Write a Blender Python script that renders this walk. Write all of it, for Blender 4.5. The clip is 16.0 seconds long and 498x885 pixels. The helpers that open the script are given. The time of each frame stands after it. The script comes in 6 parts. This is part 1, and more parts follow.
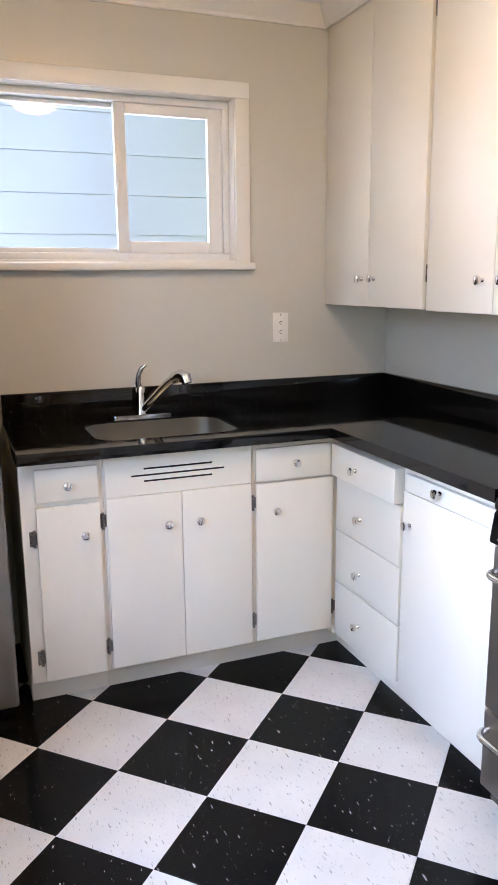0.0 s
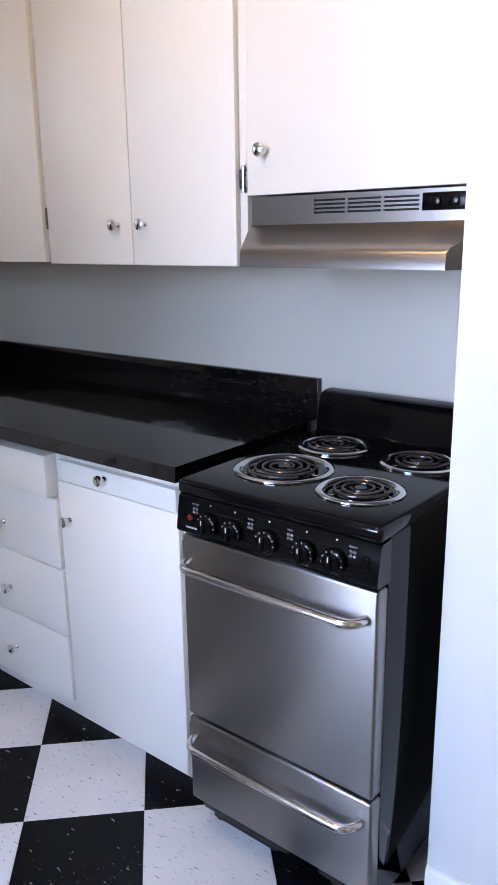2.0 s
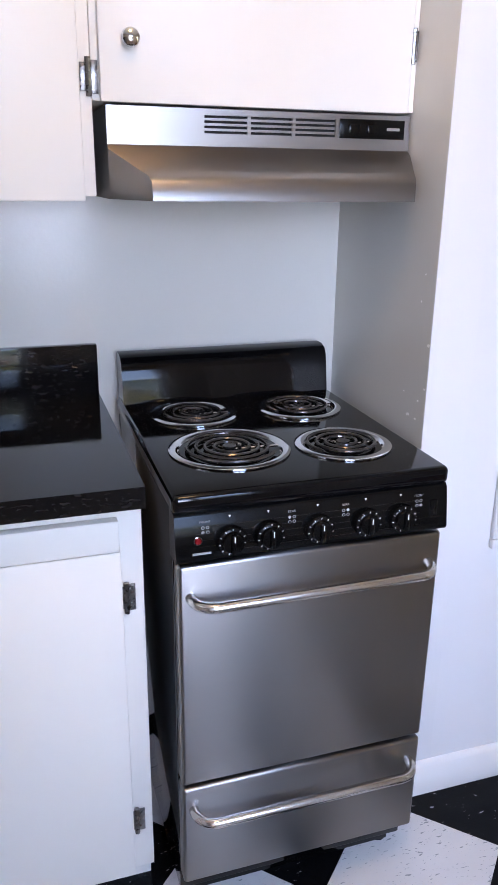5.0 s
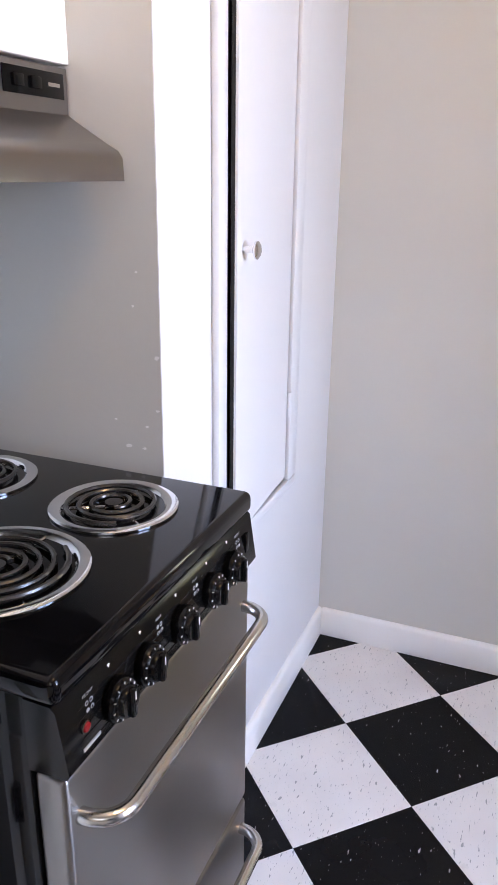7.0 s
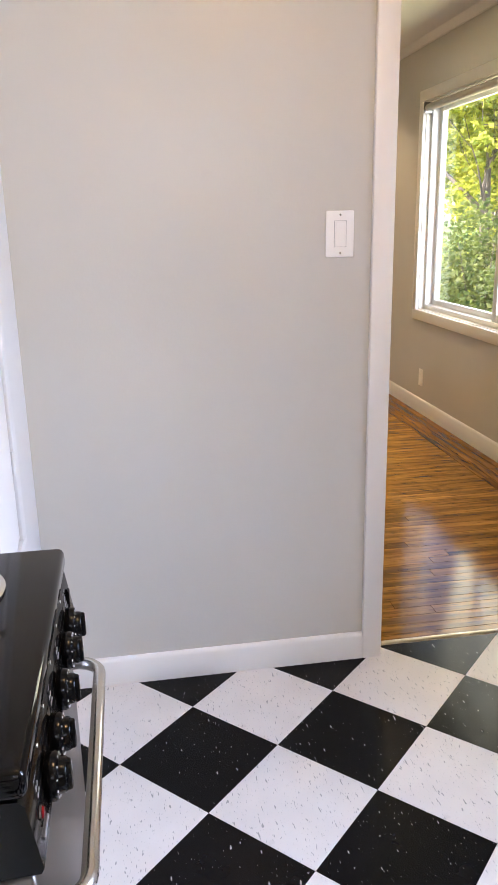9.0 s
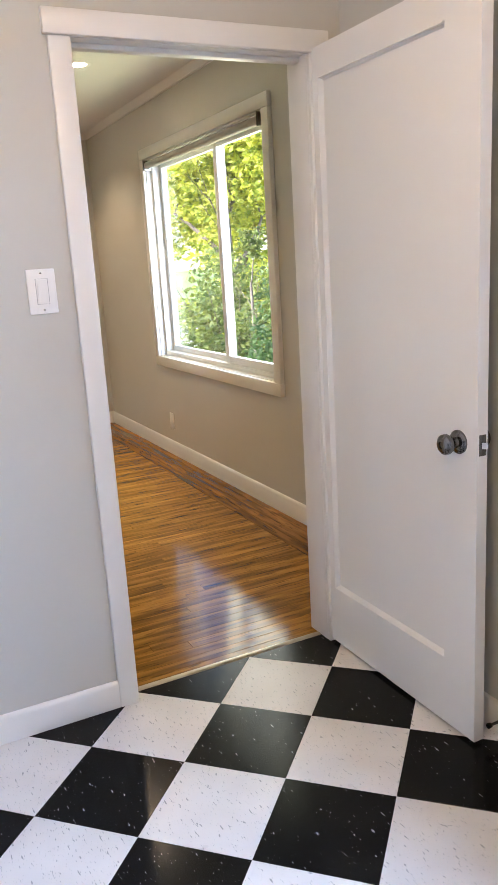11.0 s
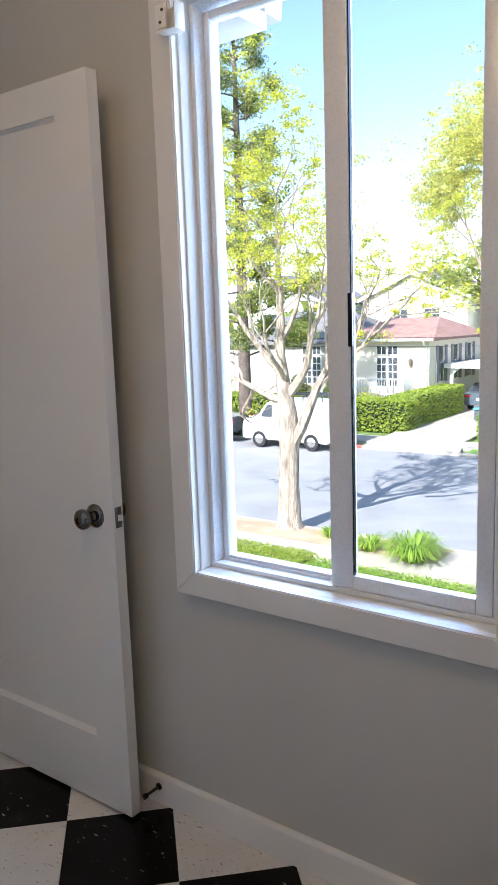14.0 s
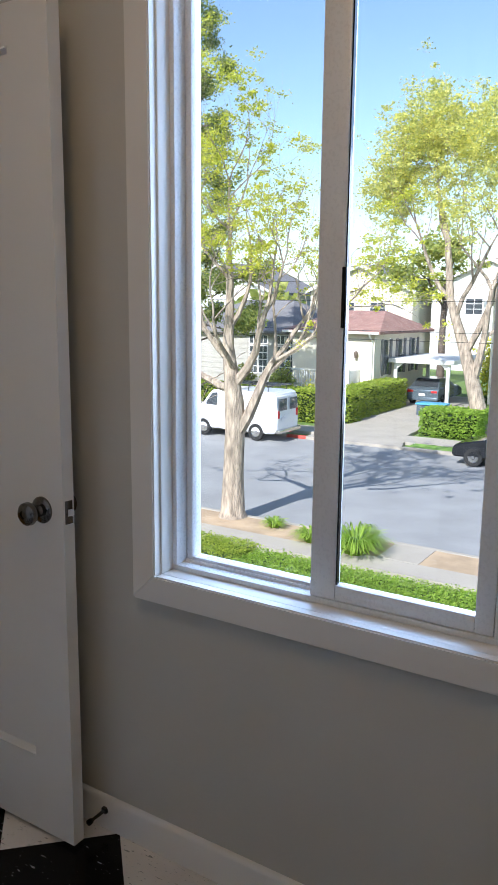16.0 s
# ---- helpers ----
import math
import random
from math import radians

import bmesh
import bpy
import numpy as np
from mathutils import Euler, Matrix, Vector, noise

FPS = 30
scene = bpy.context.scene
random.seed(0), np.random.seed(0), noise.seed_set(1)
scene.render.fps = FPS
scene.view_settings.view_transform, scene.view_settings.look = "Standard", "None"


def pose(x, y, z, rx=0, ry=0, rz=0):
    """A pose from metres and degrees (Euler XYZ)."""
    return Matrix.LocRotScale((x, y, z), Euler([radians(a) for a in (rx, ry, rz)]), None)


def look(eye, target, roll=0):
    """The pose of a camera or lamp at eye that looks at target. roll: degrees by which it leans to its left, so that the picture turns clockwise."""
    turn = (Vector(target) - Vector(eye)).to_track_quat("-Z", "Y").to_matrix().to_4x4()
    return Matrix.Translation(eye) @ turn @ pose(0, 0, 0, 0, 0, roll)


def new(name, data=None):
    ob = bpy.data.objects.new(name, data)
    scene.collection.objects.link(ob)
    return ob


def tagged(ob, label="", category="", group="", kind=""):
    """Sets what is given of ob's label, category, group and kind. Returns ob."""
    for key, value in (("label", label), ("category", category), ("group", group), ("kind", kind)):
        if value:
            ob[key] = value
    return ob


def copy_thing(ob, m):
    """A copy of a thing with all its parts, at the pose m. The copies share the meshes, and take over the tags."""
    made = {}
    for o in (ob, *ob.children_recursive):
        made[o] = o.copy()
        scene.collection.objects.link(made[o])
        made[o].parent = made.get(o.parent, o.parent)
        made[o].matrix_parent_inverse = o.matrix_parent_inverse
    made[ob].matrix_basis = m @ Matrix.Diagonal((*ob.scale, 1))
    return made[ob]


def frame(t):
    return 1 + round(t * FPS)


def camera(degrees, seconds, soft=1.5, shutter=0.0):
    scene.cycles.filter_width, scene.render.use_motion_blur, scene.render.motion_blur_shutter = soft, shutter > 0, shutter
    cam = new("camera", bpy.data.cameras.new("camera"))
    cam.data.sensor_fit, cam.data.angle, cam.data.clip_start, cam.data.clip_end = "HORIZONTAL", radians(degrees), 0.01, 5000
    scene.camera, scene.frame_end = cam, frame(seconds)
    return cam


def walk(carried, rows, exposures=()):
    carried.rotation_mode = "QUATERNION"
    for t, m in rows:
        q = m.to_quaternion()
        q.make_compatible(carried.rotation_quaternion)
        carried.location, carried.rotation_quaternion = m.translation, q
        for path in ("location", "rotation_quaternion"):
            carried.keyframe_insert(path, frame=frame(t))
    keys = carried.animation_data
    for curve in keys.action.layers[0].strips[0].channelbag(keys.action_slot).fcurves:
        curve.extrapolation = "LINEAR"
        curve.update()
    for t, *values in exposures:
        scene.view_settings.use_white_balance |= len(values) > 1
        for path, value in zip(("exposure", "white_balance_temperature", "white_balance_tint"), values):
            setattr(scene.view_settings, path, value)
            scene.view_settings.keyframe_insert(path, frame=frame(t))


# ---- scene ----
cam = camera(36.3, 16.0)
PATH = [
    (0, (-0.59, -2.293, 1.466), (0.125, -0.472, 1.05), -0.5),
    (0.5, (-0.515, -2.289, 1.449), (0.357, -0.54, 1.024), -0.8),
    (1, (-0.457, -2.229, 1.442), (0.611, -0.599, 0.991), -0.8),
    (1.5, (-0.449, -2.078, 1.435), (0.852, -0.639, 0.95), -0.7),
    (2, (-0.464, -1.898, 1.425), (1.044, -0.692, 0.904), -0.8),
    (2.5, (-0.417, -1.697, 1.394), (1.276, -0.799, 0.823), -0.8),
    (3, (-0.425, -1.499, 1.378), (1.383, -0.902, 0.767), -0.7),
    (3.2, (-0.463, -1.378, 1.385), (1.379, -0.926, 0.751), -0.7),
    (5.3, (-0.393, -0.472, 1.401), (1.329, -1.25, 0.746), 0.8),
    (5.5, (-0.305, -0.421, 1.39), (1.346, -1.34, 0.735), 0.8),
    (6, (-0.096, -0.363, 1.398), (1.311, -1.621, 0.738), 0.8),
    (6.5, (0.095, -0.293, 1.392), (1.167, -1.844, 0.726), 0.9),
    (7, (0.279, -0.302, 1.375), (0.98, -2.052, 0.707), 0.8),
    (7.5, (0.43, -0.353, 1.38), (0.791, -2.205, 0.718), 0.9),
    (8, (0.52, -0.319, 1.384), (0.637, -2.211, 0.745), 0.4),
    (8.5, (0.573, -0.241, 1.387), (0.473, -2.147, 0.791), -0.4),
    (9, (0.551, -0.191, 1.393), (0.255, -2.087, 0.831), -1.2),
    (9.2, (0.535, -0.198, 1.374), (0.16, -2.086, 0.834), -1.7),
    (11.3, (0.402, -0.091, 1.403), (-0.519, -1.806, 0.946), -3.7),
    (11.5, (0.397, -0.096, 1.402), (-0.573, -1.785, 0.947), -3.8),
    (12, (0.402, -0.091, 1.403), (-0.719, -1.69, 0.971), -3.2),
    (12.5, (0.403, -0.089, 1.403), (-0.852, -1.594, 1.001), -2.7),
    (13, (0.402, -0.09, 1.403), (-0.982, -1.485, 1.034), -2.4),
    (13.5, (0.406, -0.086, 1.404), (-1.092, -1.368, 1.068), -2.2),
    (14, (0.406, -0.086, 1.405), (-1.181, -1.262, 1.089), -1.9),
    (14.5, (0.409, -0.083, 1.406), (-1.25, -1.157, 1.096), -1.6),
    (15, (0.378, -0.067, 1.402), (-1.308, -1.095, 1.085), -1.3),
    (15.5, (0.367, -0.099, 1.399), (-1.327, -1.109, 1.068), -0.3),
    (16, (0.275, -0.266, 1.378), (-1.393, -1.314, 1.029), 0.6),
]
LIGHTNESS = [(0, 2.45, 6300, 15), (1.0, 2.37, 5950, 17), (2.5, 1.76, 5780, 18), (5.5, 1.82, 6130, 20), (7.0, 2.14, 6300, 20), (9.2, 2.30, 6350, 17), (11.5, 2.37, 5700, 14), (12.5, 2.35, 5450, 13),
             (13.2, 1.85, 5620, 13), (14.0, 1.20, 5770, 12), (14.6, 0.80, 5820, 10), (16.0, 0.62, 5820, 10)]
walk(cam, [(t, look(eye, target, roll)) for t, eye, target, roll in PATH], LIGHTNESS)

# ---- exposure of the carried camera is given to walk() above; world and sun ----
SUN_DIR = Vector((0.78, -0.03, 0.62)).normalized()
world = bpy.data.worlds.new("sky")
scene.world = world
world.use_nodes = True
wn = world.node_tree
sky = wn.nodes.new("ShaderNodeTexSky")
sky.sky_type = "NISHITA"
sky.sun_disc = False
sky.sun_elevation = math.asin(SUN_DIR.z)
sky.sun_rotation = math.atan2(SUN_DIR.x, SUN_DIR.y)
sky.air_density, sky.dust_density = 1.0, 0.6
wn.links.new(sky.outputs[0], wn.nodes["Background"].inputs[0])
wn.nodes["Background"].inputs[1].default_value = 0.15

sun = new("sun", bpy.data.lights.new("sun", "SUN"))
sun.data.energy, sun.data.angle, sun.data.color = 5.0, radians(0.5), (1.0, 0.95, 0.87)
sun.matrix_world = look(SUN_DIR * 50, (0, 0, 0))


def area_lamp(name, eye, target, w, h, power, col):
    lamp = new(name, bpy.data.lights.new(name, "AREA"))
    lamp.data.shape, lamp.data.size, lamp.data.size_y = "RECTANGLE", w, h
    lamp.data.energy, lamp.data.color = power, col
    lamp.matrix_world = look(eye, target)
    return lamp


# area lamps added out of view stand in for daylight through the windows
area_lamp("street_high_sky_light", (-3.0, -0.96, 3.65), (0, -0.96, 0.8), 3.0, 1.2, 75, (0.44, 0.65, 1.0))
area_lamp("street_low_sky_light", (-3.0, -1.10, 2.35), (0.6, -1.10, 1.05), 6.0, 1.4, 82, (0.50, 0.69, 1.0))
area_lamp("street_daylight_fill", (-3.0, -0.60, 1.45), (0, -0.95, 1.15), 1.1, 1.2, 46, (0.72, 0.81, 1.0))
area_lamp("sink_window_light", (0.04, 1.30, 1.90), (0.04, -1, 1.6), 1.2, 0.8, 2.5, (0.95, 0.97, 1.0))
area_lamp("far_room_window_light", (-1.85, -4.6, 1.45), (0, -4.6, 1.2), 1.4, 1.75, 10, (1.0, 0.94, 0.55))

# ---- materials ----


def surf(name, col, rough=0.5, metal=0.0, var=0.06, scale=3.0, bump=0.05, bscale=150.0, spec=0.5, coat=0.0, stretch=(1, 1, 1), rvar=0.08, rand=0.0):
    m = bpy.data.materials.new(name)
    m.use_nodes = True
    nt = m.node_tree
    b = nt.nodes["Principled BSDF"]
    co = nt.nodes.new("ShaderNodeTexCoord")
    mp = nt.nodes.new("ShaderNodeMapping")
    mp.inputs["Scale"].default_value = stretch
    nt.links.new(co.outputs["Object"], mp.inputs[0])
    big = nt.nodes.new("ShaderNodeTexNoise")
    big.inputs["Scale"].default_value, big.inputs["Detail"].default_value = scale, 5
    fine = nt.nodes.new("ShaderNodeTexNoise")
    fine.inputs["Scale"].default_value, fine.inputs["Detail"].default_value = bscale, 3
    for n in (big, fine):
        nt.links.new(mp.outputs[0], n.inputs["Vector"])
    ramp = nt.nodes.new("ShaderNodeMapRange")
    ramp.inputs[1].default_value, ramp.inputs[2].default_value = 0.3, 0.7
    ramp.inputs[3].default_value, ramp.inputs[4].default_value = 1 - var, 1 + var
    nt.links.new(big.outputs[0], ramp.inputs[0])
    mul = nt.nodes.new("ShaderNodeMix")
    mul.data_type, mul.blend_type = "RGBA", "MULTIPLY"
    mul.inputs[0].default_value = 1
    mul.inputs[6].default_value = (*col, 1)
    nt.links.new(ramp.outputs[0], mul.inputs[7])
    out = mul.outputs[2]
    if rand:
        info = nt.nodes.new("ShaderNodeObjectInfo")
        r2 = nt.nodes.new("ShaderNodeMapRange")
        r2.inputs[3].default_value, r2.inputs[4].default_value = 1 - rand, 1 + rand
        nt.links.new(info.outputs["Random"], r2.inputs[0])
        m2 = nt.nodes.new("ShaderNodeMix")
        m2.data_type, m2.blend_type = "RGBA", "MULTIPLY"
        m2.inputs[0].default_value = 1
        nt.links.new(out, m2.inputs[6])
        nt.links.new(r2.outputs[0], m2.inputs[7])
        out = m2.outputs[2]
    nt.links.new(out, b.inputs["Base Color"])
    rr = nt.nodes.new("ShaderNodeMapRange")
    rr.inputs[1].default_value, rr.inputs[2].default_value = 0.3, 0.7
    rr.inputs[3].default_value, rr.inputs[4].default_value = max(0.02, rough - rvar), min(1, rough + rvar)
    nt.links.new(fine.outputs[0], rr.inputs[0])
    nt.links.new(rr.outputs[0], b.inputs["Roughness"])
    b.inputs["Metallic"].default_value = metal
    b.inputs["Specular IOR Level"].default_value = spec
    b.inputs["Coat Weight"].default_value = coat
    b.inputs["Coat Roughness"].default_value = 0.06
    if bump:
        bp = nt.nodes.new("ShaderNodeBump")
        bp.inputs["Strength"].default_value, bp.inputs["Distance"].default_value = bump, 0.003
        nt.links.new(fine.outputs[0], bp.inputs["Height"])
        nt.links.new(bp.outputs[0], b.inputs["Normal"])
    return m


def flecked(name, base, fleck, rough, amount, fleck_scale, light_var, spec=0.4):
    """Vinyl tile: marbled base with short streaks of another colour, turned a little on every tile."""
    m = surf(name, base, rough, 0, light_var, 7.0, 0.02, 30, spec, rand=0.05, rvar=0.03)
    nt = m.node_tree
    b = nt.nodes["Principled BSDF"]
    col = b.inputs["Base Color"].links[0].from_socket
    co = nt.nodes.new("ShaderNodeTexCoord")
    info = nt.nodes.new("ShaderNodeObjectInfo")
    mp = nt.nodes.new("ShaderNodeMapping")
    comb = nt.nodes.new("ShaderNodeCombineXYZ")
    mu = nt.nodes.new("ShaderNodeMath")
    mu.operation = "MULTIPLY"
    mu.inputs[1].default_value = 40
    nt.links.new(info.outputs["Random"], mu.inputs[0])
    nt.links.new(mu.outputs[0], comb.inputs[0])
    nt.links.new(mu.outputs[0], comb.inputs[1])
    nt.links.new(co.outputs["Object"], mp.inputs[0])
    nt.links.new(comb.outputs[0], mp.inputs["Location"])
    mp.inputs["Scale"].default_value = (1, 0.27, 1)
    mp.inputs["Rotation"].default_value = (0, 0, 0.5)
    for sc, lo, hi in ((fleck_scale, amount, amount + 0.03), (fleck_scale * 2.3, amount + 0.015, amount + 0.05)):
        n = nt.nodes.new("ShaderNodeTexNoise")
        n.inputs["Scale"].default_value, n.inputs["Detail"].default_value = sc, 2.5
        nt.links.new(mp.outputs[0], n.inputs["Vector"])
        r = nt.nodes.new("ShaderNodeMapRange")
        r.inputs[1].default_value, r.inputs[2].default_value = lo, hi
        nt.links.new(n.outputs[0], r.inputs[0])
        mix = nt.nodes.new("ShaderNodeMix")
        mix.data_type = "RGBA"
        nt.links.new(r.outputs[0], mix.inputs[0])
        nt.links.new(col, mix.inputs[6])
        mix.inputs[7].default_value = (*fleck, 1)
        col = mix.outputs[2]
    nt.links.new(col, b.inputs["Base Color"])
    return m


def glow(name, col, strength):
    m = bpy.data.materials.new(name)
    m.use_nodes = True
    b = m.node_tree.nodes["Principled BSDF"]
    b.inputs["Base Color"].default_value = (*col, 1)
    b.inputs["Emission Color"].default_value = (*col, 1)
    b.inputs["Emission Strength"].default_value = strength
    return m


def glass(name, tint=(1, 1, 1)):
    m = bpy.data.materials.new(name)
    m.use_nodes = True
    nt = m.node_tree
    nt.nodes.clear()
    out = nt.nodes.new("ShaderNodeOutputMaterial")
    mix = nt.nodes.new("ShaderNodeMixShader")
    tr = nt.nodes.new("ShaderNodeBsdfTransparent")
    gl = nt.nodes.new("ShaderNodeBsdfGlossy")
    lw = nt.nodes.new("ShaderNodeLayerWeight")
    lw.inputs[0].default_value = 0.5
    pw = nt.nodes.new("ShaderNodeMath")
    pw.operation = "POWER"
    pw.inputs[1].default_value = 5
    nt.links.new(lw.outputs["Facing"], pw.inputs[0])
    fr = nt.nodes.new("ShaderNodeMath")
    fr.operation, fr.use_clamp = "MULTIPLY_ADD", True
    fr.inputs[1].default_value, fr.inputs[2].default_value = 0.9, 0.02
    nt.links.new(pw.outputs[0], fr.inputs[0])
    tr.inputs[0].default_value = (*tint, 1)
    gl.inputs["Roughness"].default_value = 0.02
    nt.links.new(fr.outputs[0], mix.inputs[0])
    nt.links.new(tr.outputs[0], mix.inputs[1])
    nt.links.new(gl.outputs[0], mix.inputs[2])
    nt.links.new(mix.outputs[0], out.inputs[0])
    return m


PAINT = surf("greige_wall_paint", (0.60, 0.58, 0.525), 0.25, 0, 0.03, 1.3, 0.09, 110, 0.4, rvar=0.02)
TRIM = surf("white_trim_paint", (0.80, 0.78, 0.74), 0.32, 0, 0.02, 2.0, 0.015, 60, 0.5, rvar=0.015)
CLOSETP = surf("white_closet_paint", (0.68, 0.67, 0.66), 0.34, 0, 0.02, 2.0, 0.05, 90, 0.5, rvar=0.02)
CAB = surf("white_cabinet_paint", (0.78, 0.74, 0.665), 0.38, 0, 0.025, 1.5, 0.03, 40, 0.4, stretch=(1, 1, 0.25), rvar=0.02)
CEIL = surf("ceiling_paint", (0.78, 0.77, 0.74), 0.8, 0, 0.02, 1.5, 0.1, 140)
# near black: shade behind openings put into colour, also the base under floor joints
DARK = surf("shade_and_joint_black", (0.012, 0.011, 0.010), 0.8, 0, 0.1, 5, 0)
VCTW = flecked("white_vinyl_tile", (0.67, 0.645, 0.62), (0.30, 0.31, 0.30), 0.30, 0.650, 135, 0.05)
VCTB = flecked("black_vinyl_tile", (0.0045, 0.0045, 0.005), (0.34, 0.33, 0.33), 0.19, 0.69, 110, 0.25, 0.13)
GRAN = flecked("black_granite", (0.0035, 0.0035, 0.004), (0.015, 0.014, 0.014), 0.06, 0.62, 150, 0.2)
STEEL = surf("brushed_steel", (0.262, 0.250, 0.241), 0.36, 1.0, 0.012, 1.5, 0, 400, stretch=(6, 0.25, 6), rvar=0.02)
SINKM = surf("satin_sink_steel", (0.44, 0.41, 0.36), 0.30, 1.0, 0.03, 3, 0, 300, stretch=(0.3, 6, 6), rvar=0.03)
for socket, v in (("Anisotropic", 0.75), ("Anisotropic Rotation", 0.25)):
    STEEL.node_tree.nodes["Principled BSDF"].inputs[socket].default_value = v
HOODM = surf("dull_hood_steel", (0.27, 0.25, 0.235), 0.32, 1.0, 0.012, 1.5, 0, 400, stretch=(6, 0.25, 6), rvar=0.02)
CHROME = surf("chrome", (0.78, 0.78, 0.79), 0.09, 1.0, 0.03, 6, 0, rvar=0.04)
HINGEM = surf("worn_hinge_steel", (0.22, 0.21, 0.20), 0.3, 1.0, 0.2, 40, 0, rvar=0.08)
NICKEL = surf("dark_nickel", (0.17, 0.16, 0.15), 0.2, 1.0, 0.08, 20, 0, rvar=0.05)
ENAMEL = surf("black_enamel", (0.0025, 0.0025, 0.003), 0.07, 0, 0.2, 4, 0, 40, 0.28, coat=0.0, rvar=0.02)
DIMP = surf("dim_print", (0.30, 0.30, 0.30), 0.5, 0, 0.02, 5, 0)
BLACKP = surf("black_plastic", (0.0025, 0.0025, 0.0025), 0.17, 0, 0.2, 10, 0, 200, 0.2, rvar=0.04)
COIL = surf("burner_coil", (0.085, 0.080, 0.077), 0.24, 0.8, 0.03, 12, 0, 300, rvar=0.03)
WHITEP = surf("white_plastic", (0.87, 0.86, 0.83), 0.35, 0, 0.02, 5, 0)
VINYL = surf("white_vinyl_frame", (0.78, 0.79, 0.80), 0.3, 0, 0.01, 4, 0)
PRINT = surf("white_print", (0.75, 0.75, 0.75), 0.5, 0, 0.02, 5, 0)
REDP = surf("red_lens", (0.17, 0.004, 0.006), 0.2, 0, 0.1, 30, 0)
ALU = surf("satin_steel", (0.62, 0.60, 0.57), 0.22, 1.0, 0.03, 8, 0, rvar=0.03)
OAK = surf("oak_floor", (0.36, 0.166, 0.024), 0.12, 0, 0.32, 5, 0.06, 40, 0.34, stretch=(0.22, 2.4, 1), rand=0.2, rvar=0.04)
OAKB = surf("oak_border", (0.29, 0.125, 0.018), 0.14, 0, 0.28, 5, 0.06, 40, 0.3, stretch=(2.4, 0.22, 1), rand=0.18, rvar=0.05)


def grain(m, stretch):
    """Fine dark pores and rings along a board, shifted from board to board."""
    nt = m.node_tree
    b = nt.nodes["Principled BSDF"]
    col = b.inputs["Base Color"].links[0].from_socket
    co = nt.nodes.new("ShaderNodeTexCoord")
    info = nt.nodes.new("ShaderNodeObjectInfo")
    shift = nt.nodes.new("ShaderNodeVectorMath")
    shift.operation = "SCALE"
    shift.inputs[0].default_value = (9.0, 7.0, 3.0)
    nt.links.new(info.outputs["Random"], shift.inputs["Scale"])
    mp = nt.nodes.new("ShaderNodeMapping")
    mp.inputs["Scale"].default_value = stretch
    nt.links.new(co.outputs["Object"], mp.inputs[0])
    nt.links.new(shift.outputs[0], mp.inputs["Location"])
    for sc, lo, hi, dark in ((9.0, 0.42, 0.62, 0.55), (34.0, 0.55, 0.66, 0.45)):
        n = nt.nodes.new("ShaderNodeTexNoise")
        n.inputs["Scale"].default_value, n.inputs["Detail"].default_value, n.inputs["Distortion"].default_value = sc, 3, 0.6
        nt.links.new(mp.outputs[0], n.inputs["Vector"])
        r = nt.nodes.new("ShaderNodeMapRange")
        r.inputs[1].default_value, r.inputs[2].default_value = lo, hi
        r.inputs[3].default_value, r.inputs[4].default_value = 1.12, dark
        nt.links.new(n.outputs[0], r.inputs[0])
        mul = nt.nodes.new("ShaderNodeMix")
        mul.data_type, mul.blend_type = "RGBA", "MULTIPLY"
        mul.inputs[0].default_value = 1
        nt.links.new(col, mul.inputs[6])
        nt.links.new(r.outputs[0], mul.inputs[7])
        col = mul.outputs[2]
    nt.links.new(col, b.inputs["Base Color"])


grain(OAK, (0.25, 3.0, 1))
grain(OAKB, (3.0, 0.25, 1))
GLASS = glass("window_glass")
LAMPG = glow("lamp_glass", (1.0, 0.63, 0.28), 15)
DOWNL = glow("downlight", (1.0, 0.85, 0.62), 12)

# ---- building helpers ----
ORIGIN = {}


def thing(name, at, label="", category="", group="", kind=""):
    ob = new(name)
    ob.location = at
    ORIGIN[ob.name] = Vector(at)
    return tagged(ob, label, category, group, kind)


def to_mesh(bm, name, mat, smooth=True):
    me = bpy.data.meshes.new(name)
    bmesh.ops.recalc_face_normals(bm, faces=bm.faces)
    bm.to_mesh(me)
    bm.free()
    me.materials.append(mat)
    if smooth:
        for p in me.polygons:
            p.use_smooth = True
        me.set_sharp_from_angle(angle=radians(38))
    return me


def part(name, bm, mat, parent, label="", smooth=True):
    org = ORIGIN[parent.name]
    bmesh.ops.translate(bm, vec=-org, verts=bm.verts)
    ob = new(name, to_mesh(bm, name, mat, smooth))
    ob.parent = parent
    ORIGIN[ob.name] = org
    return tagged(ob, label)


def solo(name, bm, mat, label="", category="", group="", kind="", smooth=True):
    lo = [min(v.co[i] for v in bm.verts) for i in range(3)]
    hi = [max(v.co[i] for v in bm.verts) for i in range(3)]
    org = Vector(((lo[0] + hi[0]) / 2, (lo[1] + hi[1]) / 2, lo[2]))
    bmesh.ops.translate(bm, vec=-org, verts=bm.verts)
    ob = new(name, to_mesh(bm, name, mat, smooth))
    ob.location = org
    ORIGIN[ob.name] = org
    return tagged(ob, label, category, group, kind)


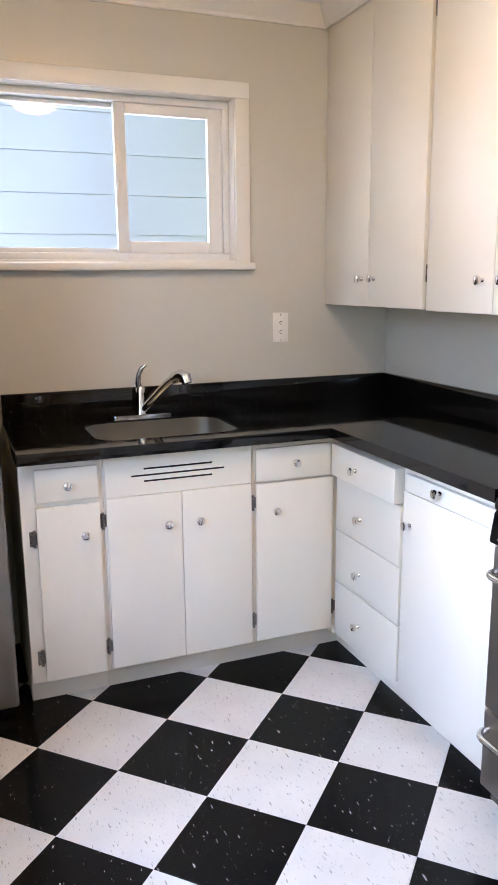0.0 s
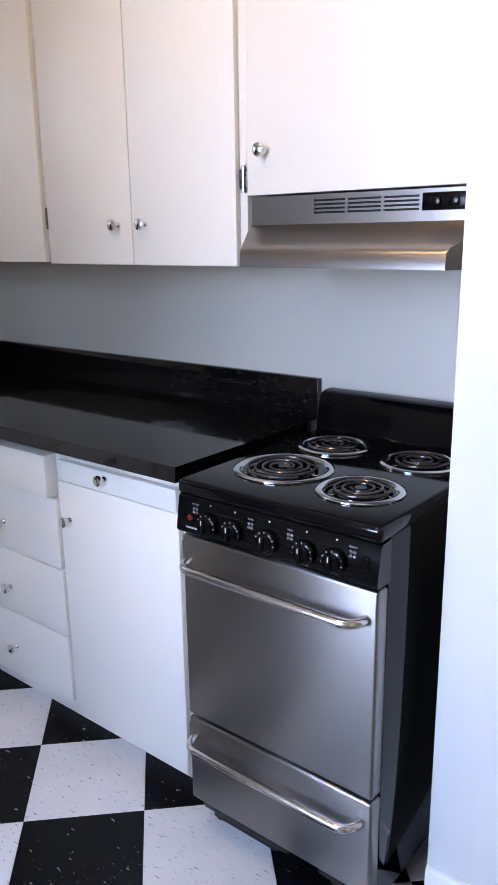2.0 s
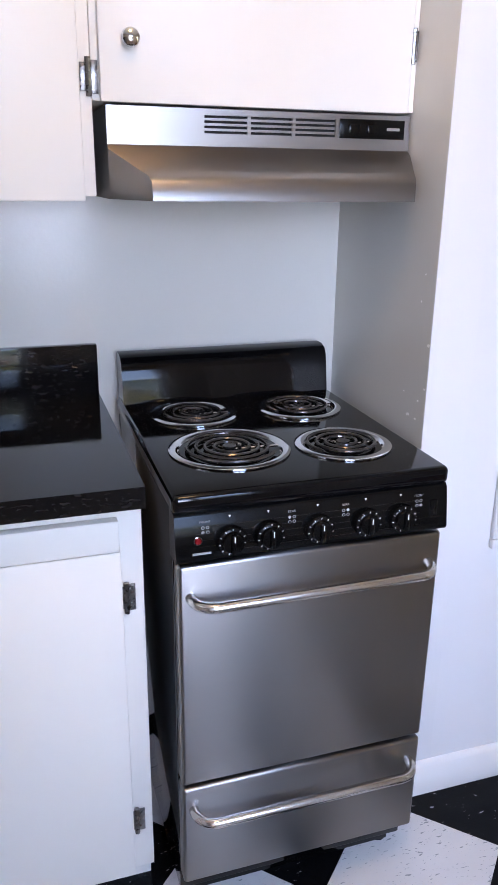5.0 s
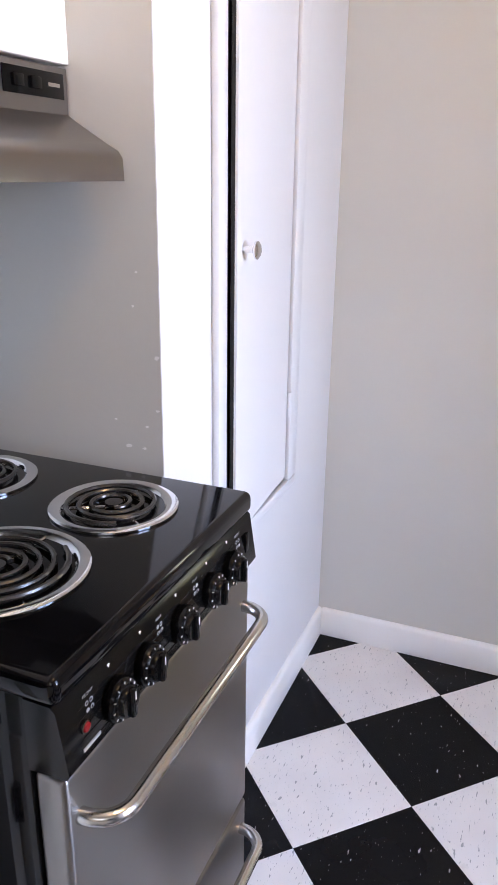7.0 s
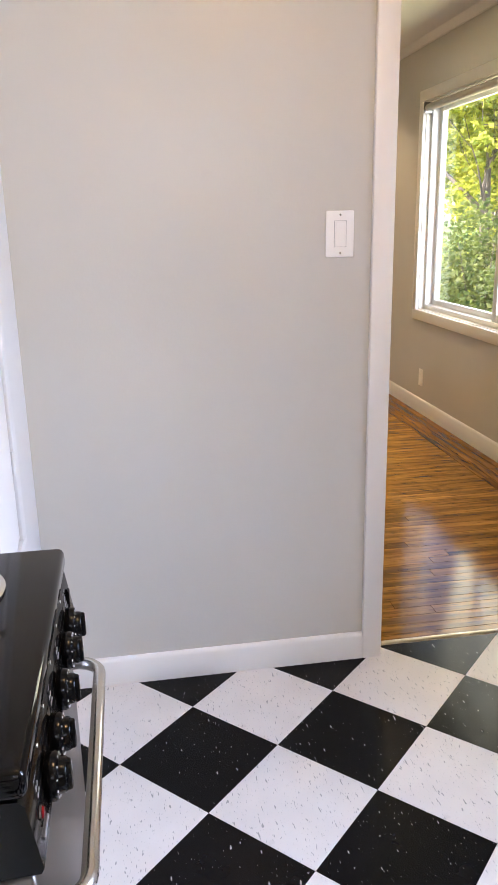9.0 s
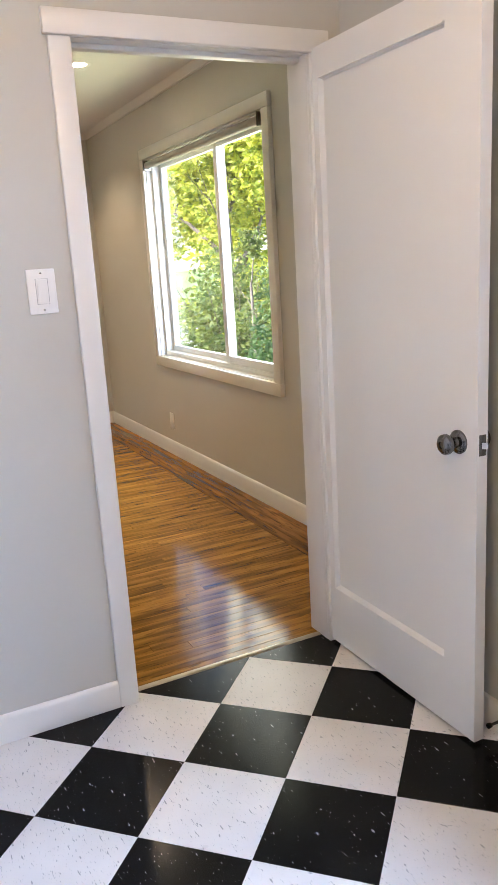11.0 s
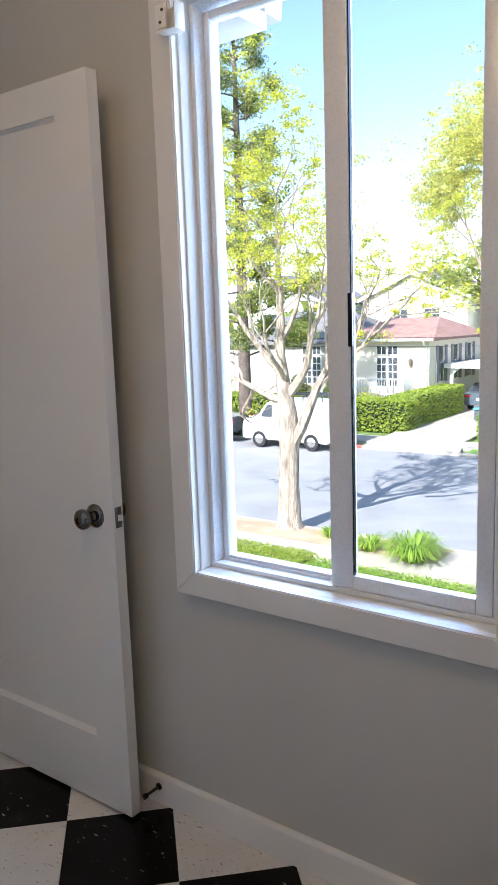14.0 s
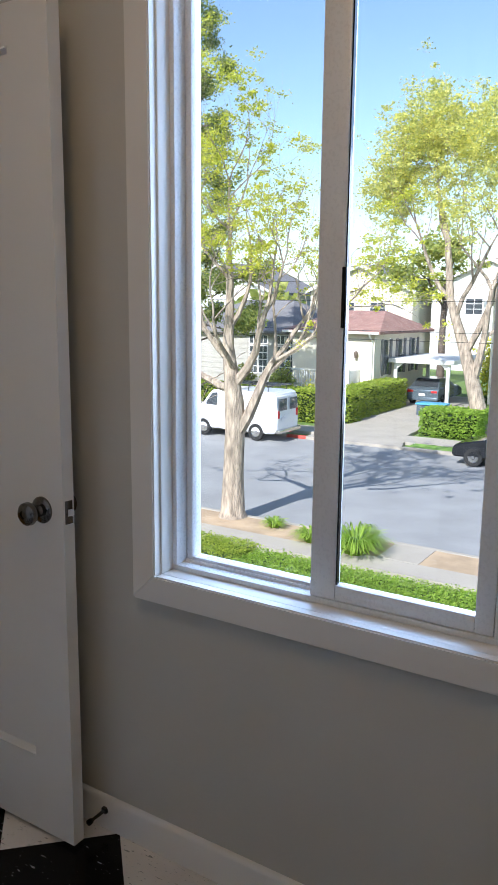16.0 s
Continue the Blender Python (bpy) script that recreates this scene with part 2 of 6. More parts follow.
def box(x0, x1, y0, y1, z0, z1, bev=0.0, bm=None, seg=2):
    bm = bm or bmesh.new()
    x0, x1, y0, y1, z0, z1 = min(x0, x1), max(x0, x1), min(y0, y1), max(y0, y1), min(z0, z1), max(z0, z1)
    m = Matrix.Translation(((x0 + x1) / 2, (y0 + y1) / 2, (z0 + z1) / 2)) @ Matrix.Diagonal((x1 - x0, y1 - y0, z1 - z0, 1))
    r = bmesh.ops.create_cube(bm, size=1, matrix=m)
    if bev:
        es = list({e for v in r["verts"] for e in v.link_edges})
        bmesh.ops.bevel(bm, geom=es, offset=bev, segments=seg, affect="EDGES", profile=0.5)
    return bm


def lathe(profile, at, axis="Z", n=24, bm=None):
    """Turns (radius, height) pairs round an axis through the place at."""
    bm = bm or bmesh.new()
    rot = {"Z": Matrix.Identity(4), "X": Matrix.Rotation(radians(90), 4, "Y"), "-X": Matrix.Rotation(radians(-90), 4, "Y"),
           "-Y": Matrix.Rotation(radians(90), 4, "X"), "Y": Matrix.Rotation(radians(-90), 4, "X")}[axis]
    m = Matrix.Translation(at) @ rot
    rings = []
    for r, h in profile:
        if r < 1e-5:
            rings.append([bm.verts.new(m @ Vector((0, 0, h)))])
        else:
            rings.append([bm.verts.new(m @ Vector((r * math.cos(a), r * math.sin(a), h))) for a in (i * math.tau / n for i in range(n))])
    for a, b in zip(rings, rings[1:]):
        for i in range(n):
            q = [a[i % len(a)], a[(i + 1) % len(a)], b[(i + 1) % len(b)], b[i % len(b)]]
            q = list(dict.fromkeys(q))
            if len(q) > 2:
                bm.faces.new(q)
    return bm


def tube(pts, radii, n=10, bm=None, cap=True):
    bm = bm or bmesh.new()
    pts = [Vector(p) for p in pts]
    if not isinstance(radii, (list, tuple)):
        radii = [radii] * len(pts)
    rings, up = [], None
    for i, p in enumerate(pts):
        d = (pts[min(i + 1, len(pts) - 1)] - pts[max(i - 1, 0)]).normalized()
        if up is None:
            up = d.orthogonal().normalized()
        up = (up - d * up.dot(d)).normalized()
        side = d.cross(up)
        rings.append([bm.verts.new(p + radii[i] * (math.cos(a) * up + math.sin(a) * side)) for a in (k * math.tau / n for k in range(n))])
    for a, b in zip(rings, rings[1:]):
        for k in range(n):
            bm.faces.new((a[k], a[(k + 1) % n], b[(k + 1) % n], b[k]))
    if cap:
        bm.faces.new(rings[0][::-1])
        bm.faces.new(rings[-1])
    return bm


def prism(outline, axis, a, b, bm=None):
    """Extrudes an outline: for axis "y" its points are (x, z), for "x" (y, z), for "z" (x, y)."""
    bm = bm or bmesh.new()
    put = {"y": lambda p, q: (p[0], q, p[1]), "x": lambda p, q: (q, p[0], p[1]), "z": lambda p, q: (p[0], p[1], q)}[axis]
    va = [bm.verts.new(put(p, a)) for p in outline]
    vb = [bm.verts.new(put(p, b)) for p in outline]
    n = len(outline)
    bm.faces.new(va)
    bm.faces.new(vb[::-1])
    for i in range(n):
        bm.faces.new((va[i], va[(i + 1) % n], vb[(i + 1) % n], vb[i]))
    return bm


def words(text, size, m, mat, parent):
    """Printed words laid at the pose m."""
    cu = bpy.data.curves.new("print", "FONT")
    cu.body, cu.size, cu.align_x, cu.align_y = text, size, "CENTER", "CENTER"
    tmp = bpy.data.objects.new("tmp", cu)
    scene.collection.objects.link(tmp)
    me = bpy.data.meshes.new_from_object(tmp.evaluated_get(bpy.context.evaluated_depsgraph_get()))
    bpy.data.objects.remove(tmp)
    me.transform(Matrix.Translation(-ORIGIN[parent.name]) @ m)
    me.materials.append(mat)
    ob = new("lettering", me)
    ob.parent = parent
    return ob


# ---- the shell of the kitchen ----
X0, X1, Y0, Y1, H = -1.085, 1.30, -2.325, 0.775, 2.55
STRUCT = "structure"


def wall_x(name, x0, x1, y0, y1, z0, z1, holes, mat, label):
    """A wall along y with rectangular holes (ya, yb, za, zb), sorted along y."""
    bm = bmesh.new()
    y = y0
    for ya, yb, za, zb in holes:
        box(x0, x1, y, ya, z0, z1, bm=bm)
        if za > z0:
            box(x0, x1, ya, yb, z0, za, bm=bm)
        box(x0, x1, ya, yb, zb, z1, bm=bm)
        y = yb
    box(x0, x1, y, y1, z0, z1, bm=bm)
    return solo(name, bm, mat, label, "wall", kind=STRUCT, smooth=False)


def wall_y(name, x0, x1, y0, y1, z0, z1, holes, mat, label):
    bm = bmesh.new()
    x = x0
    for xa, xb, za, zb in holes:
        box(x, xa, y0, y1, z0, z1, bm=bm)
        if za > z0:
            box(xa, xb, y0, y1, z0, za, bm=bm)
        box(xa, xb, y0, y1, zb, z1, bm=bm)
        x = xb
    box(x, x1, y0, y1, z0, z1, bm=bm)
    return solo(name, bm, mat, label, "wall", kind=STRUCT, smooth=False)


wall_y("wall_north", X0 - 0.15, X1 + 0.12, Y1, Y1 + 0.13, -0.3, H, [(-0.48, 0.565, 1.545, 2.19)], PAINT, "greige painted kitchen wall behind the sink")
wall_x("wall_east", X1, X1 + 0.12, Y0 - 0.12, Y1, -0.3, H, [], PAINT, "greige painted kitchen wall behind the stove")
wall_y("wall_south", X0 - 0.15, X1, Y0 - 0.12, Y0, 0, H, [(-0.975, -0.185, 0.0, 2.045)], PAINT, "greige painted wall with a doorway to the next room")
wall_x("wall_west", X0 - 0.15, X0, Y0, Y1, -0.3, H, [(-1.36, -0.56, 0.75, 2.18)], PAINT, "greige painted outer wall with a tall street window")
niche = solo("wall_niche", box(0.8465, X1, -1.437, -1.337, 0, H), PAINT, "greige side wall of the stove niche with paint chips", "wall", kind=STRUCT, smooth=False)
wall_x("wall_closet", 0.845, 0.945, Y0, -1.4375, 0, H, [(-1.935, -1.575, 0.665, 2.24)], CLOSETP, "white painted closet front with a tall cupboard opening")
solo("wall_closet_edge", box(0.845, 0.8460, -1.4374, -1.3372, 0, H), CLOSETP, "white painted edge of the closet front", "wall", kind=STRUCT, smooth=False)
# the closet's inner shade is put into this back's colour
solo("wall_closet_back", box(1.20, 1.29, Y0, -1.438, 0, H), DARK, "closet back coloured near black for the shade inside", "wall", kind=STRUCT, smooth=False)
solo("ceiling", box(X0 - 0.15, X1 + 0.12, Y0 - 0.12, Y1 + 0.13, H, H + 0.15), CEIL, "plain white painted kitchen ceiling", "ceiling", kind=STRUCT, smooth=False)
floor = solo("floor", box(X0, X1, -2.375, Y1, -0.25, -0.004), DARK, "checkered black and white vinyl tile floor laid diagonally", "floor", kind=STRUCT, smooth=False)

# crown moulding: coved profile along the kitchen ceiling
crown = thing("trim_crown", (0, 0, 2.48), "white coved crown moulding under the ceiling", "moulding", kind=STRUCT)
COVE = ((0, 0), (0.012, 0.0), (0.014, 0.012), (0.022, 0.018), (0.034, 0.038), (0.052, 0.052), (0.056, 0.062), (0.066, 0.07), (0, 0.07))
part("crown_piece", prism([(Y1 - p, 2.48 + q) for p, q in COVE], "x", X0, X1), TRIM, crown)
part("crown_piece", prism([(Y0 + p, 2.48 + q) for p, q in COVE], "x", X0, 0.845), TRIM, crown)
part("crown_piece", prism([(X0 + p, 2.48 + q) for p, q in COVE], "y", Y0, Y1), TRIM, crown)
part("crown_piece", prism([(0.845 - p, 2.48 + q) for p, q in COVE], "y", Y0, -1.337), TRIM, crown)
part("crown_piece", prism([(0.976 - p, 2.48 + q) for p, q in COVE], "y", -1.337, Y1), TRIM, crown)

# baseboards
BASE = ((0, 0), (0.014, 0), (0.014, 0.08), (0.010, 0.088), (0.004, 0.092), (0, 0.092))
base = thing("baseboard", (0, 0, 0), "white painted baseboard along the kitchen walls", "baseboard", kind=STRUCT)
part("board", prism([(Y0 + p, q) for p, q in BASE], "x", -0.142, 0.831), TRIM, base)
part("board", prism([(X0 + p, q) for p, q in BASE], "y", Y0, 0.16), TRIM, base)
part("board", prism([(0.845 - p, q) for p, q in BASE], "y", Y0 + 0.001, -1.339), TRIM, base)

# ---- doorway and open door ----
dw = thing("door_frame", (-0.58, Y0, 0), "white painted door casing around an open doorway", "door frame", kind=STRUCT)
part("casing", box(-0.205, -0.142, Y0, Y0 + 0.018, 0, 2.02, 0.004), TRIM, dw)
part("casing", box(-1.018, -0.955, Y0, Y0 + 0.018, 0, 2.02, 0.004), TRIM, dw)
part("head_casing", box(-1.03, -0.13, Y0, Y0 + 0.022, 2.022, 2.088, 0.004), TRIM, dw)
part("jamb", box(-0.205, -0.185, Y0 - 0.12, Y0 - 0.001, 0, 2.025, 0.002), TRIM, dw)
part("jamb", box(-0.975, -0.955, Y0 - 0.12, Y0 - 0.001, 0, 2.025, 0.002), TRIM, dw)
part("head_jamb", box(-0.955, -0.205, Y0 - 0.12, Y0 - 0.001, 2.02, 2.045, 0.002), TRIM, dw)
part("stop", box(-0.955, -0.205, Y0 - 0.075, Y0 - 0.04, 2.006, 2.02, 0.002), TRIM, dw)
part("stop", box(-0.217, -0.205, Y0 - 0.075, Y0 - 0.04, 0, 2.006, 0.002), TRIM, dw)
part("strike_plate", box(-0.2085, -0.204, Y0 - 0.035, Y0 - 0.008, 0.86, 0.925, 0.001), NICKEL, dw)
solo("threshold", prism([(-2.398, 0.0), (-2.394, 0.004), (-2.378, 0.004), (-2.372, 0.0)], "x", -0.954, -0.206), surf("worn_brass", (0.50, 0.44, 0.34), 0.35, 1.0, 0.1, 20, 0),
     "thin brass-toned metal strip between tile and wood floor", "threshold", kind=STRUCT)

dr = thing("door_1", (-0.98, -1.95, 0.012), "open white one-panel interior door with a dark round knob", "door", kind=STRUCT)
bm = bmesh.new()
DX0, DX1, DYA, DYB = -1.0, -0.965, -2.385, -1.562
PY0, PY1, PZ0, PZ1 = -2.275, -1.69, 0.225, 1.945
box(DX0, DX1, DYA, PY0, 0.012, 2.032, bm=bm)
box(DX0, DX1, PY1, DYB, 0.012, 2.032, bm=bm)
box(DX0, DX1, PY0, PY1, 0.012, PZ0, bm=bm)
box(DX0, DX1, PY0, PY1, PZ1, 2.032, bm=bm)
part("leaf_frame", bm, TRIM, dr)
part("panel", box(DX0 + 0.013, DX1 - 0.013, PY0, PY1, PZ0, PZ1), TRIM, dr)
bm = bmesh.new()
for sx, xa in ((1, DX1), (-1, DX0)):
    o = 0.013
    for y0, y1, z0, z1 in ((PY0, PY1, PZ0, PZ0), (PY0, PY1, PZ1, PZ1)):
        d = o if z0 == PZ0 else -o
        prism([(xa - sx * 0.001, z0), (xa - sx * 0.013, z0 + d), (xa - sx * 0.013, z0)], "y", y0, y1, bm)
    for y in (PY0, PY1):
        d = o if y == PY0 else -o
        prism([(xa - sx * 0.001, y), (xa - sx * 0.013, y + d), (xa - sx * 0.013, y)], "z", PZ0, PZ1, bm)
part("panel_moulding", bm, TRIM, dr)
part("panel_bead", box(DX1 - 0.006, DX1 + 0.003, PY0 + 0.004, PY1 - 0.004, PZ1 - 0.006, PZ1 - 0.001, 0.001), TRIM, dr)
KNOB = ((0.0, 0.0), (0.033, 0.0), (0.033, 0.004), (0.028, 0.009), (0.015, 0.012), (0.012, 0.022), (0.014, 0.028), (0.024, 0.034), (0.0285, 0.043), (0.027, 0.053), (0.019, 0.060), (0.010, 0.061), (0.009, 0.058), (0, 0.058))
kn = part("door_knob", lathe(KNOB, (DX1, -1.632, 0.893), "X"), NICKEL, dr, "dark nickel round knob")
part("door_knob", lathe(KNOB, (DX0, -1.632, 0.893), "-X"), NICKEL, dr, "dark nickel round knob")
part("latch_plate", box(DX0 + 0.006, DX1 - 0.006, DYB - 0.001, DYB + 0.002, 0.865, 0.922, 0.0008), NICKEL, dr)
part("latch_bolt", prism([(DX0 + 0.012, DYB + 0.001), (DX1 - 0.012, DYB + 0.001), (DX1 - 0.012, DYB + 0.004), (DX0 + 0.012, DYB + 0.013)], "z", 0.885, 0.902), CHROME, dr)
for z in (0.25, 1.02, 1.80):
    part("hinge", tube([(-0.961, -2.337, z - 0.045), (-0.961, -2.337, z + 0.045)], 0.006), NICKEL, dr)

st = thing("door_stop", (-1.06, -1.553, 0.05), "small spring door stop screwed to the baseboard", "door stop")
bm = lathe(((0, 0), (0.011, 0), (0.011, 0.004), (0.005, 0.006), (0.004, 0.05), (0.007, 0.052), (0.007, 0.056), (0, 0.057)), (X0 + 0.013, -1.553, 0.055), "X", 12)
part("spring", bm, COIL, st)
part("rubber_tip", lathe(((0, 0), (0.008, 0), (0.008, 0.008), (0, 0.010)), (X0 + 0.069, -1.553, 0.055), "X", 12), BLACKP, st)

# ---- windows ----


def pane(x0, x1, y0, y1, z0, z1, parent):
    ob = part("pane", box(x0, x1, y0, y1, z0, z1), GLASS, parent, smooth=False)
    ob.visible_shadow = False
    return ob


def rect_frame(axis, u0, u1, z0, z1, w, a, b, mat, parent, name, bev=0.003, wl=None, wr=None, wb=None, wt=None):
    """Four mitre-less bars round an opening; u runs along the wall, a to b through it."""
    wl, wr, wb, wt = wl or w, wr or w, wb or w, wt or w
    for ua, ub, za, zb in ((u0, u0 + wl, z0 + wb, z1 - wt), (u1 - wr, u1, z0 + wb, z1 - wt), (u0, u1, z0, z0 + wb), (u0, u1, z1 - wt, z1)):
        bm = box(a, b, ua, ub, za, zb, bev) if axis == "y" else box(ua, ub, a, b, za, zb, bev)
        part(name, bm, mat, parent)


# street window in the west wall
w1 = thing("window_1", (X0, -0.96, 0.685), "tall white sliding window with wide casing, facing the street", "window", kind=STRUCT)
WA, WB, WC, WD = -1.43, -0.495, 0.685, 2.255
for q in (((WA, WC), (WB, WC), (WB - 0.068, WC + 0.066), (WA + 0.068, WC + 0.066)), ((WB, WC), (WB, WD), (WB - 0.068, WD - 0.075), (WB - 0.068, WC + 0.066)),
          ((WB, WD), (WA, WD), (WA + 0.068, WD - 0.075), (WB - 0.068, WD - 0.075)), ((WA, WD), (WA, WC), (WA + 0.068, WC + 0.066), (WA + 0.068, WD - 0.075))):
    bm = prism(list(q), "x", X0, X0 + 0.030)
    bmesh.ops.recalc_face_normals(bm, faces=bm.faces)
    bmesh.ops.bevel(bm, geom=bm.edges[:], offset=0.0035, segments=2, affect="EDGES", clamp_overlap=True)
    part("casing", bm, TRIM, w1)
rect_frame("y", -1.369, -0.556, 0.740, 2.188, 0.012, X0 - 0.15, X0 + 0.006, TRIM, w1, "jamb_lining", 0.002)
rect_frame("y", -1.357, -0.568, 0.752, 2.176, 0.013, X0 - 0.135, X0 - 0.035, VINYL, w1, "window_frame", 0.002, wr=0.022)
part("track", box(X0 - 0.071, X0 - 0.068, -1.343, -0.592, 0.765, 0.772), VINYL, w1)
for ya, yb, za, zb in ((-1.343, -1.326, 0.766, 2.155), (-0.994, -0.972, 0.766, 2.155), (-1.326, -0.994, 0.766, 0.779), (-1.326, -0.994, 2.135, 2.155)):
    part("sash", box(X0 - 0.108, X0 - 0.073, ya, yb, za, zb, 0.003), VINYL, w1)
pane(X0 - 0.092, X0 - 0.088, -1.327, -0.993, 0.778, 2.136, w1)
for ya, yb, za, zb in ((-0.985, -0.926, 0.766, 2.155), (-0.629, -0.592, 0.766, 2.155), (-0.926, -0.629, 0.766, 0.800), (-0.926, -0.629, 2.122, 2.155)):
    part("sash", box(X0 - 0.066, X0 - 0.038, ya, yb, za, zb, 0.003), VINYL, w1)
pane(X0 - 0.056, X0 - 0.052, -0.927, -0.628, 0.799, 2.123, w1)
part("gasket", box(X0 - 0.051, X0 - 0.041, -0.9255, -0.9225, 0.8005, 2.1215), BLACKP, w1, "thin dark glazing gasket", smooth=False)
part("latch", box(X0 - 0.048, X0 - 0.0365, -0.931, -0.922, 1.34, 1.46, 0.002), BLACKP, w1, "narrow black sash latch")
br = thing("blind_bracket", (X0 + 0.03, -1.356, 2.10), "white metal roller blind bracket at the window's top corner", "bracket")
bm = box(X0 + 0.030, X0 + 0.033, -1.374, -1.314, 2.078, 2.138, 0.001)
box(X0 + 0.033, X0 + 0.066, -1.374, -1.370, 2.078, 2.138, 0.001, bm)
box(X0 + 0.033, X0 + 0.066, -1.318, -1.314, 2.078, 2.138, 0.001, bm)
box(X0 + 0.033, X0 + 0.066, -1.370, -1.318, 2.078, 2.082, 0.001, bm)
box(X0 + 0.062, X0 + 0.066, -1.370, -1.342, 2.086, 2.138, 0.001, bm)
part("plate", bm, WHITEP, br)
for y, z in ((-1.359, 2.098), (-1.352, 2.124)):
    part("screw", lathe(((0, 0), (0.004, 0), (0.003, 0.002), (0, 0.002)), (X0 + 0.0665, y, z), "X", 10), NICKEL, br)

# sink window in the north wall
w2 = thing("window_2", (0.04, Y1, 1.5), "white sliding window above the sink with a deep sill", "window", kind=STRUCT)
rect_frame("x", -0.545, 0.622, 1.535, 2.245, 0.062, Y1 - 0.020, Y1, TRIM, w2, "casing", 0.004, wb=0.012)
part("window_sill", box(-0.56, 0.635, Y1 - 0.045, Y1 + 0.02, 1.512, 1.541, 0.005), TRIM, w2)
rect_frame("x", -0.482, 0.567, 1.541, 2.192, 0.012, Y1 - 0.006, Y1 + 0.128, TRIM, w2, "jamb_lining", 0.002)
rect_frame("x", -0.470, 0.555, 1.553, 2.180, 0.028, Y1 + 0.045, Y1 + 0.125, VINYL, w2, "window_frame", 0.003)
for xa, xb, za, zb in ((-0.442, -0.41, 1.581, 2.152), (0.093, 0.118, 1.581, 2.152), (-0.41, 0.093, 1.581, 1.602), (-0.41, 0.093, 2.135, 2.152)):
    part("sash", box(xa, xb, Y1 + 0.092, Y1 + 0.115, za, zb, 0.003), VINYL, w2)
pane(-0.411, 0.094, Y1 + 0.102, Y1 + 0.106, 1.601, 2.136, w2)
for xa, xb, za, zb in ((0.082, 0.128, 1.581, 2.152), (0.468, 0.527, 1.581, 2.152), (0.128, 0.468, 1.581, 1.628), (0.128, 0.468, 2.112, 2.152)):
    part("sash", box(xa, xb, Y1 + 0.060, Y1 + 0.088, za, zb, 0.003), VINYL, w2)
pane(0.127, 0.469, Y1 + 0.072, Y1 + 0.076, 1.627, 2.113, w2)
part("latch", box(0.086, 0.098, Y1 + 0.052, Y1 + 0.061, 1.80, 1.86, 0.002), VINYL, w2)

# ---- cabinets ----
CK = ((0, 0), (0.009, 0), (0.008, 0.003), (0.0055, 0.008), (0.0065, 0.012), (0.0135, 0.016), (0.0155, 0.021), (0.0140, 0.026), (0.0085, 0.029), (0, 0.030))


def knob(at, axis, parent):
    part("knob", lathe(CK, at, axis, 18), CHROME, parent, "round chrome knob")


def hinge(at, axis, parent):
    """Small steel surface hinge: two leaves with a knuckle between them."""
    x, y, z = at
    if axis == "-Y":
        bm = box(x - 0.016, x - 0.003, y - 0.003, y, z - 0.026, z + 0.026, 0.001)
        box(x + 0.003, x + 0.014, y - 0.003, y, z - 0.022, z + 0.022, 0.001, bm)
        tube([(x, y - 0.004, z - 0.030), (x, y - 0.004, z + 0.030)], 0.005, 8, bm)
    else:
        bm = box(x - 0.003, x, y - 0.016, y - 0.003, z - 0.026, z + 0.026, 0.001)
        box(x - 0.003, x, y + 0.003, y + 0.014, z - 0.022, z + 0.022, 0.001, bm)
        tube([(x - 0.004, y, z - 0.030), (x - 0.004, y, z + 0.030)], 0.005, 8, bm)
    part("hinge", bm, HINGEM, parent, "small worn steel hinge")


FY, FX, TZ = 0.200, 0.745, 0.110     # fronts of doors; bottom of the cabinet faces


def base_unit_n(name, x0, x1, label, top=0.890):
    """Base unit along the north wall; the face frame is set behind the doors; a sink unit is open above its carcass."""
    th = thing(name, ((x0 + x1) / 2, 0.5, 0), label, "cabinet", "base cabinets")
    part("body", box(x0, x1, FY + 0.018, Y1 - 0.004, TZ - 0.005, top, 0.002), CAB, th)
    if top < 0.85:
        part("top_rail", box(x0, x1, FY + 0.018, FY + 0.036, top, 0.890, 0.002), CAB, th)
        part("back_rail", box(x0, x1, Y1 - 0.022, Y1 - 0.004, top, 0.890, 0.002), CAB, th)
    part("toe_kick", box(x0, x1 if x1 < 0.7 else 0.811, 0.295, Y1 - 0.004, 0.0, TZ - 0.006), CAB, th)
    return th


def front_n(th, name, x0, x1, z0, z1):
    return part(name, box(x0, x1, FY, FY + 0.0175, z0, z1, 0.003), CAB, th)


u = base_unit_n("base_cabinet", -0.415, -0.142, "white narrow base cabinet with drawer and door beside the refrigerator")
d = front_n(u, "drawer_front", -0.366, -0.159, 0.755, 0.866)
knob((-0.262, FY, 0.808), "-Y", d)
d = front_n(u, "door", -0.368, -0.158, 0.112, 0.735)
knob((-0.212, FY, 0.630), "-Y", d)
for z in (0.63, 0.20):
    hinge((-0.377, FY + 0.014, z), "-Y", u)

u = base_unit_n("base_cabinet", -0.1415, 0.405, "white sink base cabinet with two doors and louvre slots above", 0.70)
d = front_n(u, "door", -0.135, 0.1322, 0.114, 0.742)
knob((0.078, FY, 0.631), "-Y", d)
d = front_n(u, "door", 0.1336, 0.398, 0.114, 0.742)
knob((0.194, FY, 0.631), "-Y", d)
for x, zs in ((-0.147, (0.665, 0.20)), (0.407, (0.665, 0.20))):
    for z in zs:
        hinge((x, FY + 0.014, z), "-Y", u)
bm = bmesh.new()
rows = ((0.788, 0.795, 0.0, 0.25), (0.809, 0.816, -0.045, 0.295), (0.832, 0.839, 0.0, 0.25))
z = 0.744
